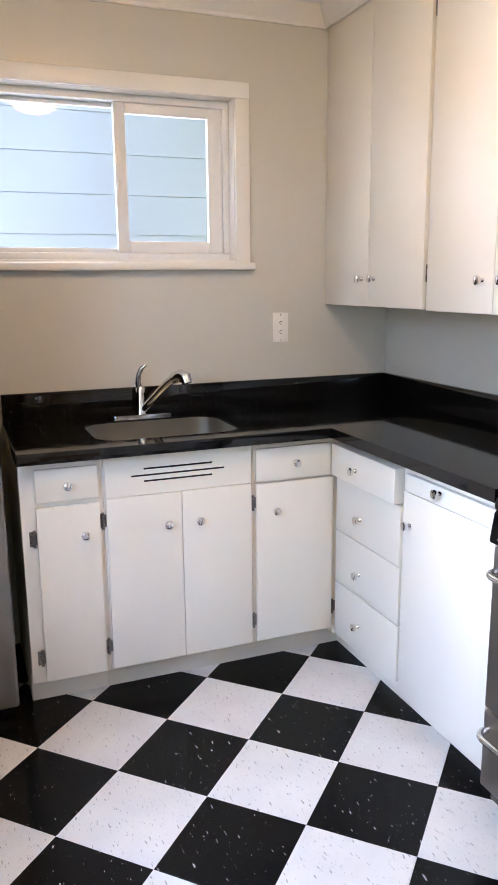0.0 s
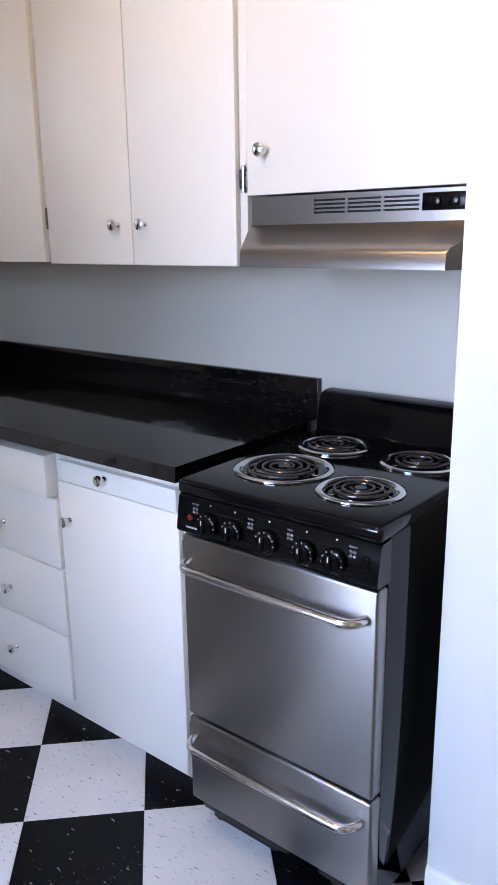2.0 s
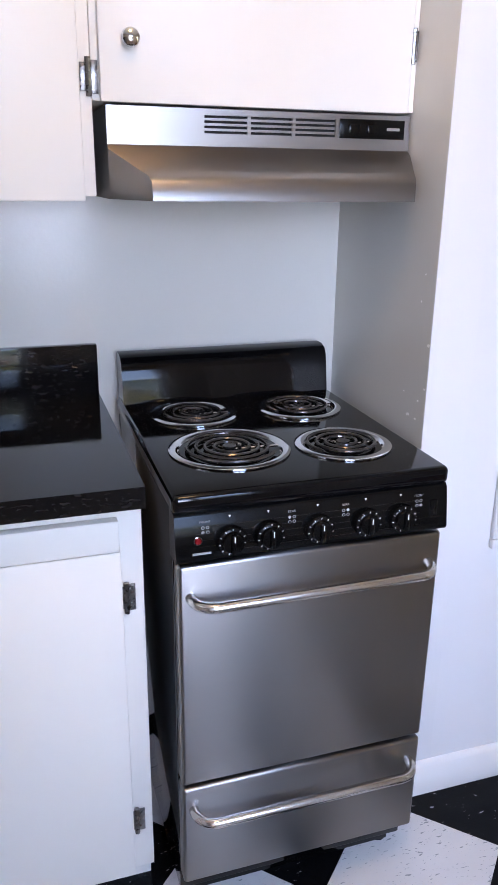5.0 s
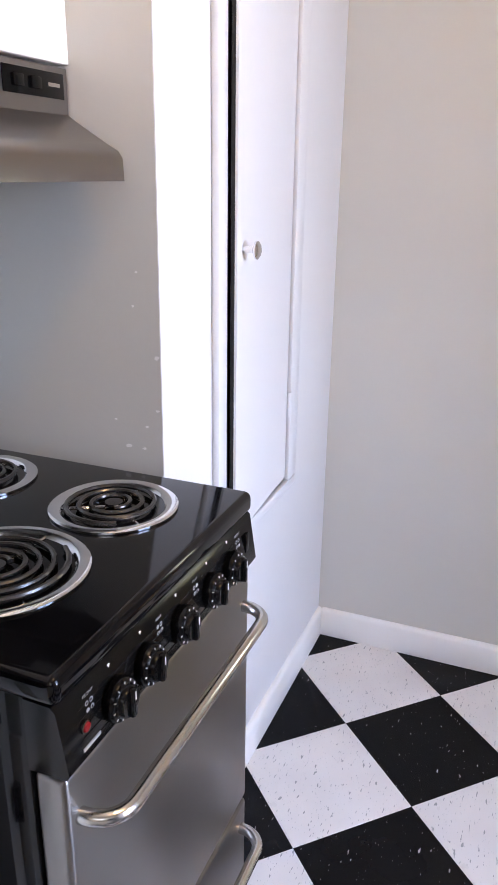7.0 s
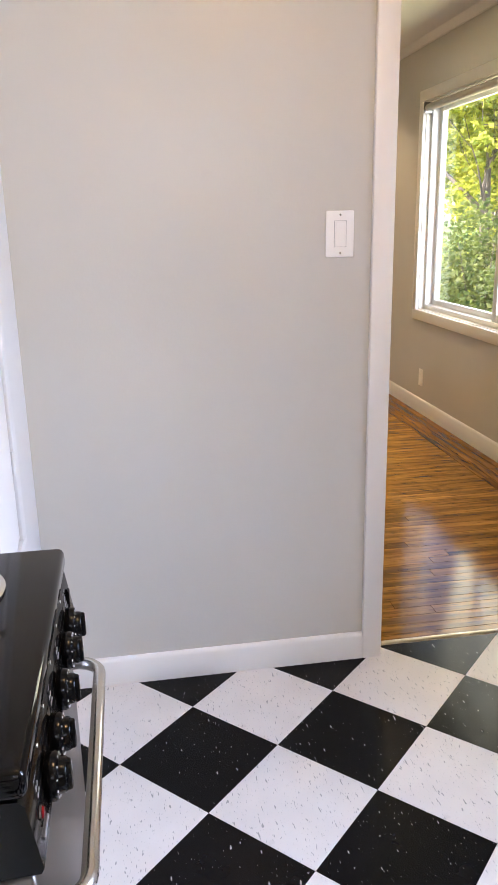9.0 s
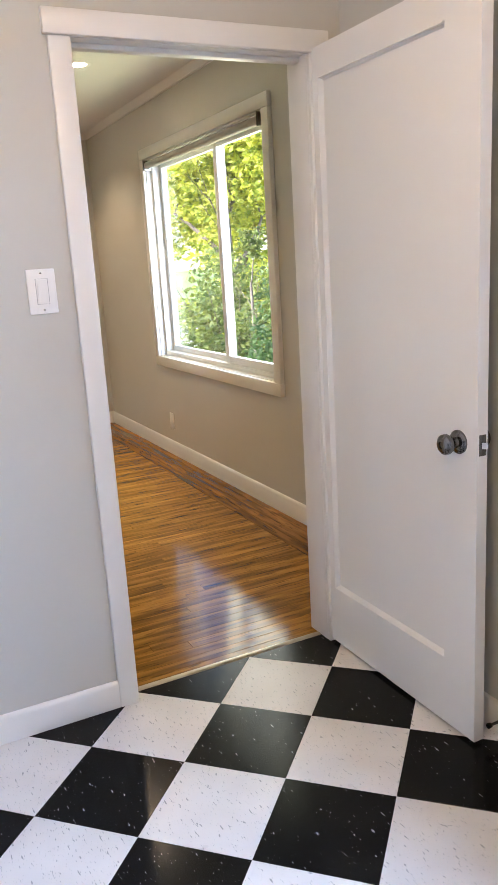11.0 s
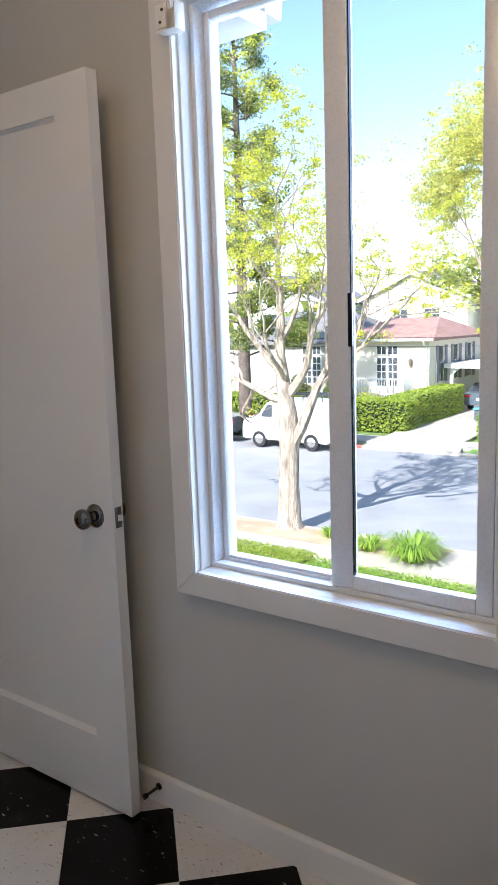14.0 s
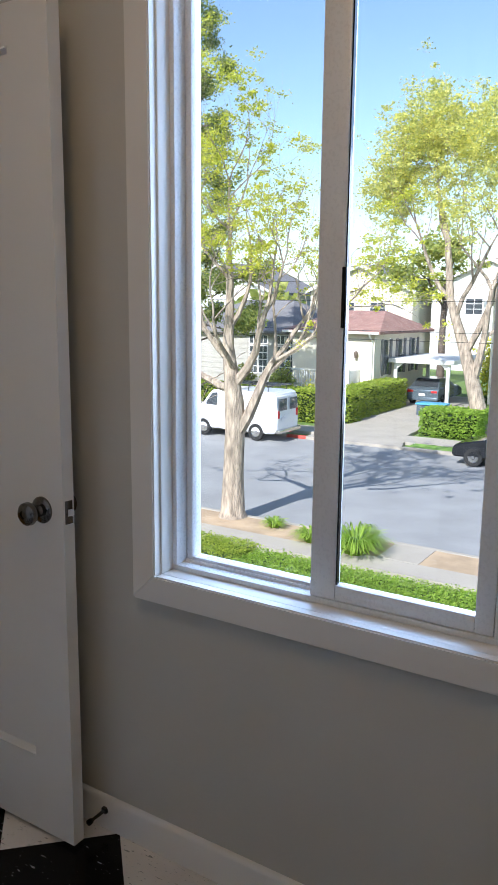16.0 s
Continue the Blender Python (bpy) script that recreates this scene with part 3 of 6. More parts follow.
for za, zb, xa, xb in rows:
    box(-0.135, 0.398, FY + 0.006, FY + 0.009, z, za, bm=bm)
    box(-0.135, xa, FY + 0.006, FY + 0.009, za, zb, bm=bm)
    box(xb, 0.398, FY + 0.006, FY + 0.009, za, zb, bm=bm)
    z = zb
box(-0.135, 0.398, FY + 0.006, FY + 0.009, z, 0.888, bm=bm)
part("louvre_panel", bm, CAB, u, smooth=False)
# near-black sheet stands in for the shaded hollow behind the slots
part("slot_shade_sheet", box(-0.10, 0.36, FY + 0.0096, FY + 0.0172, 0.77, 0.86), DARK, u, smooth=False)

u = base_unit_n("base_cabinet", 0.4055, 0.745, "white corner base cabinet with drawer above a door")
d = front_n(u, "drawer_front", 0.416, 0.722, 0.744, 0.868)
knob((0.571, FY, 0.808), "-Y", d)
d = front_n(u, "door", 0.418, 0.732, 0.114, 0.735)
knob((0.492, FY, 0.630), "-Y", d)
hinge((0.740, FY + 0.014, 0.20), "-Y", u)


def base_unit_e(name, y0, y1, label):
    th = thing(name, (1.0, (y0 + y1) / 2, 0), label, "cabinet", "base cabinets")
    part("body", box(FX + 0.018, X1 - 0.004, y0, y1, 0.075, 0.890, 0.002), CAB, th)
    part("toe_kick", box(0.812, X1 - 0.004, y0, y1 if y1 < 0.2 else 0.30, 0.0, 0.0745), CAB, th)
    return th


def front_e(th, name, y0, y1, z0, z1, out=0.0):
    return part(name, box(FX - out, FX + 0.0175, y0, y1, z0, z1, 0.003), CAB, th)


u = base_unit_e("drawer_cabinet", -0.262, 0.217, "white drawer cabinet with four stacked drawers, top one ajar")
for y, z0, z1, out, kz in ((-0.242, 0.745, 0.866, 0.024, 0.800), (-0.248, 0.528, 0.738, 0.0, 0.615), (-0.252, 0.319, 0.524, 0.0, 0.402), (-0.252, 0.110, 0.314, 0.0, 0.198)):
    d = front_e(u, "drawer_front", y, 0.196, z0, z1, out)
    knob((FX - out, 0.012, kz), "-X", d)
part("filler", box(0.7455, 0.7625, 0.2185, 0.26, 0.078, 0.889), CAB, u)
part("drawer_side", box(FX - 0.006, FX + 0.015, -0.236, -0.224, 0.755, 0.855), CAB, u)

u = base_unit_e("base_cabinet", -0.754, -0.2625, "white base cabinet with pull-out board above a plain door")
d = front_e(u, "pull_out_board", -0.712, -0.272, 0.800, 0.858, 0.004)
knob((FX - 0.004, -0.462, 0.838), "-X", d)
d = front_e(u, "door", -0.714, -0.264, 0.075, 0.797)
knob((FX, -0.303, 0.690), "-X", d)
for z in (0.702, 0.202):
    hinge((FX + 0.014, -0.722, z), "-X", u)

# worktop in an L with a rounded sink cut-out, and its upstands
ct = thing("worktop", (0.4, 0.4, 0.892), "polished black granite L-shaped worktop with upstand", "worktop")
SX0, SX1, SY0, SY1, SR = -0.141, 0.400, 0.262, 0.640, 0.09
ZB, ZT = 0.893, 0.931


def rounded(x0, x1, y0, y1, r, n=7):
    pts = []
    for cx, cy, a0 in ((x1 - r, y1 - r, 0), (x0 + r, y1 - r, 90), (x0 + r, y0 + r, 180), (x1 - r, y0 + r, 270)):
        for i in range(n + 1):
            a = radians(a0 + 90 * i / n)
            pts.append((cx + r * math.cos(a), cy + r * math.sin(a)))
    return pts


bm = bmesh.new()
CL, CF, CRX = -0.418, 0.165, 0.702
ring_in = rounded(SX0, SX1, SY0, SY1, SR)
cx, cy = (SX0 + SX1) / 2, (SY0 + SY1) / 2


def out_to(p):
    """The point on the slab's outer rectangle that lies on the ray from the sink's middle."""
    dx, dy = p[0] - cx, p[1] - cy
    ts = []
    for lim, o, dd in ((CL, cx, dx), (0.60, cx, dx), (CF, cy, dy), (Y1 - 0.001, cy, dy)):
        if abs(dd) > 1e-6 and (lim - o) / dd > 0:
            ts.append((lim - o) / dd)
    t = min(ts)
    return (cx + dx * t, cy + dy * t)


outer = [out_to(p) for p in ring_in]
vs = {}
for key, ring in (("i", ring_in), ("o", outer)):
    for lvl in (ZB, ZT):
        vs[key, lvl] = [bm.verts.new((p[0], p[1], lvl)) for p in ring]
n = len(ring_in)
for i in range(n):
    j = (i + 1) % n
    bm.faces.new((vs["i", ZT][i], vs["i", ZT][j], vs["o", ZT][j], vs["o", ZT][i]))
    bm.faces.new((vs["i", ZB][j], vs["i", ZB][i], vs["o", ZB][i], vs["o", ZB][j]))
    bm.faces.new((vs["i", ZB][i], vs["i", ZB][j], vs["i", ZT][j], vs["i", ZT][i]))
# corner fillers of the outer rectangle
for xx, yy in ((CL, CF), (CL, Y1 - 0.001), (0.60, CF), (0.60, Y1 - 0.001)):
    onx = min((k for k in range(n) if abs(outer[k][0] - xx) < 1e-5), key=lambda k: abs(outer[k][1] - yy))
    ony = min((k for k in range(n) if abs(outer[k][1] - yy) < 1e-5), key=lambda k: abs(outer[k][0] - xx))
    for lvl in (ZB, ZT):
        v = bm.verts.new((xx, yy, lvl))
        if onx != ony:
            bm.faces.new((v, vs["o", lvl][onx], vs["o", lvl][ony]))
part("sink_slab", bm, GRAN, ct, smooth=False)
bm = box(CL, CRX, CF - 0.004, CF, ZB, ZT, 0.0015)
box(CL - 0.004, CL, CF - 0.004, Y1 - 0.001, ZB, ZT, 0.0015, bm)
part("edge_strip", bm, GRAN, ct)
part("corner_slab", prism([(0.60, CF), (CRX, CF), (CRX, -0.752), (X1 - 0.001, -0.752), (X1 - 0.001, Y1 - 0.001), (0.60, Y1 - 0.001)], "z", ZB, ZT), GRAN, ct, smooth=False)
part("upstand", box(CL, X1 - 0.021, Y1 - 0.021, Y1 - 0.001, ZT, 1.044, 0.0015), GRAN, ct)
part("upstand", box(X1 - 0.021, X1 - 0.001, -0.752, Y1 - 0.001, ZT, 1.044, 0.0015), GRAN, ct)

sk = thing("sink", (cx, cy, 0.72), "brushed steel undermount sink basin", "sink")
bm = bmesh.new()
loops = []
for grow, z in ((-0.0025, ZT - 0.007), (-0.003, ZB), (-0.007, 0.80), (-0.03, 0.745), (-0.09, 0.728)):
    loops.append([bm.verts.new((p[0], p[1], z)) for p in rounded(SX0 - grow, SX1 + grow, SY0 - grow, SY1 + grow, max(0.02, SR + grow))])
for a, b in zip(loops, loops[1:]):
    for i in range(len(a)):
        j = (i + 1) % len(a)
        bm.faces.new((a[i], a[j], b[j], b[i]))
bm.faces.new(loops[-1])
part("basin", bm, SINKM, sk)
part("drain", lathe(((0.04, 0), (0.042, 0.003), (0.03, 0.003), (0.025, -0.004), (0, -0.004)), (cx, cy, 0.729)), CHROME, sk)

fa = thing("faucet", (0.12, 0.70, ZT), "chrome single-lever pull-out kitchen faucet", "faucet")
part("deck_plate", prism(rounded(-0.01, 0.245, 0.680, 0.735, 0.026, 5), "z", ZT + 0.0005, ZT + 0.010), CHROME, fa)
part("body", lathe(((0, 0), (0.026, 0), (0.024, 0.012), (0.021, 0.03), (0.021, 0.085), (0.019, 0.105), (0.010, 0.115), (0, 0.116)), (0.118, 0.708, ZT + 0.010)), CHROME, fa)
part("lever", tube([(0.116, 0.708, 1.045), (0.108, 0.706, 1.07), (0.110, 0.702, 1.10), (0.122, 0.694, 1.128), (0.140, 0.686, 1.142)], [0.013, 0.013, 0.011, 0.010, 0.006], 10), CHROME, fa)
part("spout", tube([(0.122, 0.702, 0.955), (0.150, 0.67, 0.995), (0.180, 0.625, 1.045), (0.205, 0.585, 1.082), (0.228, 0.55, 1.105)], [0.015, 0.015, 0.0155, 0.017, 0.020], 12), CHROME, fa)
part("spray_head", tube([(0.215, 0.568, 1.097), (0.238, 0.535, 1.110), (0.252, 0.515, 1.103), (0.256, 0.508, 1.082)], [0.020, 0.025, 0.025, 0.021], 14), CHROME, fa)

# ---- wall cabinets and hood ----
UF = 0.980


def wall_unit(y0, y1, z0, label):
    th = thing("wall_cabinet", (1.14, (y0 + y1) / 2, z0), label, "cabinet", "wall cabinets")
    part("body", box(UF + 0.018, X1 - 0.003, y0, y1, z0, 2.545, 0.002), CAB, th)
    return th


def front_u(th, y0, y1, z0, z1=2.488):
    return part("door", box(UF, UF + 0.0175, y0, y1, z0, z1, 0.003), CAB, th)


u = wall_unit(0.0085, 0.772, 1.366, "white full-height wall cabinet with two plain doors in the corner")
d = front_u(u, 0.404, 0.768, 1.362)
knob((UF, 0.450, 1.470), "-X", d)
d = front_u(u, 0.022, 0.402, 1.362)
knob((UF, 0.356, 1.470), "-X", d)
for z in (1.487, 2.34):
    hinge((UF + 0.014, 0.011, z), "-X", u)
u = wall_unit(-0.735, 0.008, 1.366, "white full-height wall cabinet with two plain doors")
d = front_u(u, -0.3545, -0.002, 1.358)
knob((UF, -0.302, 1.462), "-X", d)
d = front_u(u, -0.714, -0.3575, 1.358)
knob((UF, -0.406, 1.462), "-X", d)
for z in (1.556, 2.34):
    hinge((UF + 0.014, -0.730, z), "-X", u)
u = wall_unit(-1.3365, -0.7355, 1.520, "white wall cabinet with one plain door above the range hood")
part("stile", box(UF + 0.004, UF + 0.0179, -1.3365, -1.3265, 1.520, 2.488, 0.001), CAB, u)
d = front_u(u, -1.325, -0.748, 1.518)
knob((UF, -0.798, 1.614), "-X", d)
for z in (1.633, 2.34):
    hinge((UF + 0.006, -1.3275, z), "-X", u)

hd = thing("range_hood", (1.1, -1.05, 1.36), "dull stainless steel range hood with vent slots", "range hood")
HZT, HZB, HL, HR = 1.514, 1.362, -0.756, -1.333
prof = [(0.987, HZT), (0.987, 1.452), (0.975, 1.444), (0.906, 1.412), (0.882, 1.402), (0.874, 1.392), (0.872, HZB)]
bm = bmesh.new()
la, lb = [], []
for x, z in prof:
    t = max(0.0, min(1.0, (0.975 - x) / 0.103))
    la.append(bm.verts.new((x, HL - 0.055 * t, z)))
    lb.append(bm.verts.new((x, HR + 0.040 * t, z)))
for i in range(len(prof) - 1):
    if i > 0:
        bm.faces.new((la[i], la[i + 1], lb[i + 1], lb[i]))
back = [bm.verts.new((1.295, y, z)) for y in (HL, HR) for z in (HZB, HZT)]
b2 = [bm.verts.new((0.987, y, HZB)) for y in (HL, HR)]
bm.faces.new((la[0], la[1], b2[0], back[0], back[1]))
bm.faces.new((lb[0], lb[1], b2[1], back[2], back[3]))
bm.faces.new([b2[0]] + la[1:])
bm.faces.new([b2[1]] + lb[1:])
bm.faces.new((la[0], back[1], back[3], lb[0]))
part("canopy", bm, HOODM, hd)
bm = bmesh.new()
groups = ((-0.928, -1.008), (-1.014, -1.094), (-1.100, -1.180))
zs = [1.4735 + 0.0085 * k for k in range(4)]
z = 1.452
for zz in zs:
    box(0.987, 0.992, HR, HL, z, zz, bm=bm)
    ys = [HL] + [v for g in groups for v in g] + [HR]
    for a, b in zip(ys[::2], ys[1::2]):
        box(0.987, 0.992, a, b, zz, zz + 0.0045, bm=bm)
    z = zz + 0.0045
box(0.987, 0.992, HR, HL, z, HZT, bm=bm)
part("vent_front", bm, HOODM, hd, smooth=False)
# near-black sheet gives the vent slots their inner shade by colour
part("vent_shade_sheet", box(0.996, 0.998, -1.20, -0.92, 1.462, 1.51), DARK, hd, smooth=False)
sp = part("switch_panel", box(0.9845, 0.9868, -1.322, -1.187, 1.472, 1.506, 0.001), BLACKP, hd, "black switch panel")
for y in (-1.216, -1.254):
    part("rocker", box(0.980, 0.9845, y - 0.011, y + 0.011, 1.481, 1.497, 0.002), BLACKP, sp)
part("badge", box(0.9838, 0.9846, -1.311, -1.284, 1.487, 1.492), ALU, sp, smooth=False)
part("light_lens", box(0.90, 0.97, -1.14, -0.96, 1.364, 1.370), WHITEP, hd)

# ---- stove ----
sv = thing("stove", (0.97, -1.052, 0), "black and stainless steel electric coil stove between worktop and niche wall", "stove")
SYL, SYR = -0.792, -1.290
part("body", box(0.702, 1.275, SYR + 0.004, SYL - 0.004, 0.045, 0.893, 0.004), ENAMEL, sv, "black enamelled body")
part("kick_panel", box(0.722, 0.735, SYR + 0.02, SYL - 0.02, 0.012, 0.105, 0.002), BLACKP, sv)
for x, y in ((0.745, SYL - 0.03), (0.745, SYR + 0.03), (1.24, SYL - 0.03), (1.24, SYR + 0.03)):
    part("foot", lathe(((0, 0), (0.016, 0), (0.016, 0.012), (0.009, 0.014), (0.009, 0.046), (0, 0.046)), (x, y, 0), n=12), BLACKP, sv)


def steel_front(name, z0, z1):
    return part(name, box(0.661, 0.700, SYR + 0.001, SYL - 0.004, z0, z1, 0.007, seg=3), STEEL, sv, "brushed stainless steel")


odoor = steel_front("oven_door", 0.341, 0.798)
odraw = steel_front("drawer", 0.104, 0.333)


def bar_handle(z, parent):
    pts = []
    for i in range(7):
        a = radians(90 * i / 6)
        pts.append((0.661 - 0.040 * math.sin(a) - 0.004, -0.817 - 0.036 * (1 - math.cos(a)), z))
    pts = [(0.663, -0.817, z)] + pts
    mirror = [(x, -2.082 - y, z) for x, y, z in reversed(pts)]
    part("handle", tube(pts + mirror, 0.0095, 12), ALU, parent, "polished steel bar handle")


bar_handle(0.738, odoor)
bar_handle(0.284, odraw)
cp = part("control_panel", prism([(0.700, 0.806), (0.654, 0.808), (0.651, 0.814), (0.662, 0.886), (0.668, 0.892), (0.700, 0.893)], "y", SYR - 0.001, SYL + 0.001), BLACKP, sv, "black control panel with thin white lines")


def panel_x(z):
    return 0.651 + (z - 0.814) / 0.072 * 0.011


for k in range(5):
    zz = 0.823 + 0.011 * k
    part("printed_line", box(panel_x(zz) - 0.0006, panel_x(zz) + 0.001, SYR + 0.05, SYL - 0.03, zz, zz + 0.0005), COIL, cp, smooth=False)
DIAL = ((0, 0), (0.0245, 0), (0.0256, 0.002), (0.0256, 0.010), (0.0240, 0.0125), (0.0200, 0.0132), (0.0190, 0.0140), (0.0184, 0.0195), (0.0168, 0.0215), (0, 0.0218))
for y in (-0.884, -0.951, -1.040, -1.130, -1.198):
    x = panel_x(0.842) - 0.0005
    k = part("dial", lathe(DIAL, (x, y, 0.842), "-X", 28), BLACKP, cp, "black dial with white ticks on its skirt")
    part("grip", box(x - 0.0265, x - 0.016, y - 0.0048, y + 0.0048, 0.824, 0.860, 0.003), BLACKP, k)
    part("pointer", box(x - 0.0270, x - 0.0258, y - 0.0008, y + 0.0008, 0.847, 0.857), PRINT, k, smooth=False)
    for q in range(9):
        a = radians(190 - q * 33)
        dy, dz = math.cos(a), math.sin(a)
        tick = [(y + r * dy + w * dz, 0.842 + r * dz - w * dy) for r, w in ((0.0205, -0.0005), (0.0205, 0.0005), (0.0232, 0.0005), (0.0232, -0.0005))]
        part("tick", prism(tick, "x", x - 0.0136, x - 0.0126), PRINT, k, smooth=False)
    x = panel_x(0.879)
    part("mark", prism([(y - 0.0022, 0.8825), (y + 0.0022, 0.8825), (y, 0.8785)], "x", x - 0.0006, x + 0.001), PRINT, cp, smooth=False)
FACE = Matrix(((0, 0, -1, 0), (-1, 0, 0, 0), (0, 1, 0, 0), (0, 0, 0, 1)))
for text, y, fill in (("FRONT", -0.842, 2), ("REAR", -0.993, 0), ("REAR", -1.092, 1), ("FRONT", -1.234, 3)):
    words(text, 0.0058, Matrix.Translation((panel_x(0.875) - 0.0008, y, 0.876)) @ FACE, DIMP, cp)
    for q, (dy, dz) in enumerate(((0.004, 0.866), (-0.004, 0.866), (0.004, 0.858), (-0.004, 0.858))):
        ring = ((0.0028, 0), (0.0028, 0.0006), (0.0, 0.0006)) if q == fill else ((0.0030, 0), (0.0030, 0.0006), (0.0020, 0.0006), (0.0020, 0))
        part("burner_mark", lathe(ring, (panel_x(dz), y + dy, dz), "-X", 10), DIMP, cp)
part("badge", box(panel_x(0.823) - 0.0008, panel_x(0.823) + 0.001, -0.850, -0.819, 0.821, 0.8248), DIMP, cp, smooth=False)
part("pilot_light", lathe(((0, 0), (0.0062, 0), (0.0062, 0.002), (0.0050, 0.004), (0, 0.0055)), (panel_x(0.846), -0.829, 0.845), "-X", 16), REDP, cp, "red pilot light")
part("pilot_ring", lathe(((0.0063, 0), (0.0078, 0), (0.0076, 0.0018), (0.0063, 0.0022)), (panel_x(0.846), -0.829, 0.845), "-X", 20), NICKEL, cp)
part("rocker", box(panel_x(0.85) - 0.003, panel_x(0.85) + 0.002, -1.270, -1.256, 0.836, 0.866, 0.0015), BLACKP, cp)
part("cooktop", box(0.658, 1.262, SYR - 0.002, SYL + 0.004, 0.892, 0.926, 0.011, seg=5), ENAMEL, sv, "glossy black enamelled cooktop")
part("backguard", prism([(1.196, 0.926), (1.204, 0.975), (1.212, 1.012), (1.222, 1.025), (1.238, 1.031), (1.270, 1.031), (1.280, 1.023), (1.280, 0.85), (1.262, 0.85), (1.262, 0.926)], "y", SYR + 0.006, SYL - 0.004), ENAMEL, sv, "black enamelled backguard")
for x, y, r in ((0.850, -0.939, 0.114), (0.818, -1.155, 0.0925), (1.081, -0.928, 0.0925), (1.071, -1.163, 0.0925)):
    b = part("drip_pan", lathe(((r, 0.001), (r, 0.0035), (r - 0.004, 0.006), (r - 0.013, 0.0058), (r - 0.018, 0.0025), (r - 0.026, -0.008), (r * 0.45, -0.020), (0.014, -0.022), (0, -0.022)), (x, y, 0.926), n=48), CHROME, sv, "chrome drip pan")
    turns = 4 if r > 0.1 else 3
    pts = []
    for i in range(turns * 28 + 1):
        f = i / (turns * 28)
        rr = 0.019 + (r * 0.77 - 0.019) * f
        a = f * turns * math.tau + y * 9
        pts.append((x + rr * math.cos(a), y + rr * math.sin(a), 0.9325))
    part("coil", tube(pts, 0.0039, 8), COIL, b, "dark spiral heating coil")
    part("medallion", lathe(((0, 0), (0.013, 0), (0.013, 0.004), (0, 0.005)), (x, y, 0.9305), n=16), COIL, b)
    bm = bmesh.new()
    for k in range(3):
        a = k * math.tau / 3 + 0.5
        tube([(x + 0.012 * math.cos(a), y + 0.012 * math.sin(a), 0.9265), (x + (r - 0.016) * math.cos(a), y + (r - 0.016) * math.sin(a), 0.9265)], 0.0022, 6, bm)
    part("support", bm, ALU, b)

sv.location = (0.98, -1.052, 0)
sv.scale = (1, 1, 0.995)

# ---- refrigerator ----
fr = thing("refrigerator", (-0.765, 0.47, 0), "stainless steel two-door refrigerator beside the base cabinets", "refrigerator")
part("body", box(-1.06, -0.476, 0.235, 0.765, 0.03, 1.66, 0.006), BLACKP, fr)
part("door", box(-1.062, -0.466, 0.165, 0.228, 0.06, 0.992, 0.010, seg=3), STEEL, fr)
part("door", box(-1.062, -0.466, 0.165, 0.228, 1.012, 1.66, 0.010, seg=3), STEEL, fr)
part("handle", tube([(-1.02, 0.17, 0.40), (-1.02, 0.135, 0.43), (-1.02, 0.135, 0.92), (-1.02, 0.17, 0.95)], 0.011, 10), ALU, fr)
part("handle", tube([(-1.02, 0.17, 1.05), (-1.02, 0.135, 1.08), (-1.02, 0.135, 1.35), (-1.02, 0.17, 1.38)], 0.011, 10), ALU, fr)
part("grille", box(-1.055, -0.48, 0.20, 0.23, 0.0, 0.05, 0.003), BLACKP, fr)

# ---- closet cupboard ----
cl = thing("closet_door", (0.845, -1.77, 0.665), "white tall closet door standing slightly ajar, with chrome knob", "door")
rect_frame("y", -1.995, -1.525, 0.642, 2.305, 0.058, 0.829, 0.845, CLOSETP, cl, "casing", 0.005, wb=0.024, wr=0.040)
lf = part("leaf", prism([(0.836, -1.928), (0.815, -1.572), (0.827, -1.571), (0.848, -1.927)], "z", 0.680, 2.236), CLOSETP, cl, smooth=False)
# near-black strip puts the shade of the door gap into colour
part("gap_shade_strip", prism([(0.8198, -1.5715), (0.8198, -1.5698), (0.8262, -1.5690), (0.8262, -1.5710)], "z", 0.682, 2.234), DARK, lf, "near-black strip for the shaded gap beside the leaf", smooth=False)
part("knob", lathe(((0, 0), (0.006, 0), (0.006, 0.018), (0.010, 0.021), (0.0165, 0.024), (0.0165, 0.027), (0.012, 0.030), (0, 0.031)), (0.8165, -1.606, 1.245), "-X", 18), CHROME, lf)
for z in (0.863, 2.05):
    part("hinge", tube([(0.832, -1.932, z - 0.03), (0.832, -1.932, z + 0.03)], 0.005, 8), CLOSETP, cl)

# ---- switch and outlet plates ----
s = thing("light_switch", (-0.05, Y0, 1.29), "white rocker light switch plate beside the doorway", "light switch")
part("plate", box(-0.091, -0.010, Y0, Y0 + 0.006, 1.288, 1.413, 0.003), WHITEP, s)
# grey outline paints the shade of the seam round the rocker
part("rocker_shade_outline", box(-0.0685, -0.0335, Y0 + 0.0052, Y0 + 0.0066, 1.3155, 1.3865), DIMP, s, smooth=False)
part("rocker_frame", box(-0.0675, -0.0345, Y0 + 0.0055, Y0 + 0.0075, 1.316, 1.386, 0.001), WHITEP, s)
part("rocker", prism([(Y0 + 0.0075, 1.320), (Y0 + 0.0085, 1.320), (Y0 + 0.0125, 1.382), (Y0 + 0.0075, 1.382)], "x", -0.064, -0.038), WHITEP, s)
for z in (1.299, 1.402):
    part("screw", lathe(((0, 0), (0.0032, 0), (0, 0.0015)), (-0.051, Y0 + 0.006, z), "Y", 8), ALU, s)
o = thing("wall_outlet", (0.765, Y1, 1.203), "white double outlet plate above the worktop", "outlet")
part("plate", box(0.729, 0.803, Y1 - 0.006, Y1, 1.203, 1.331, 0.003), WHITEP, o)
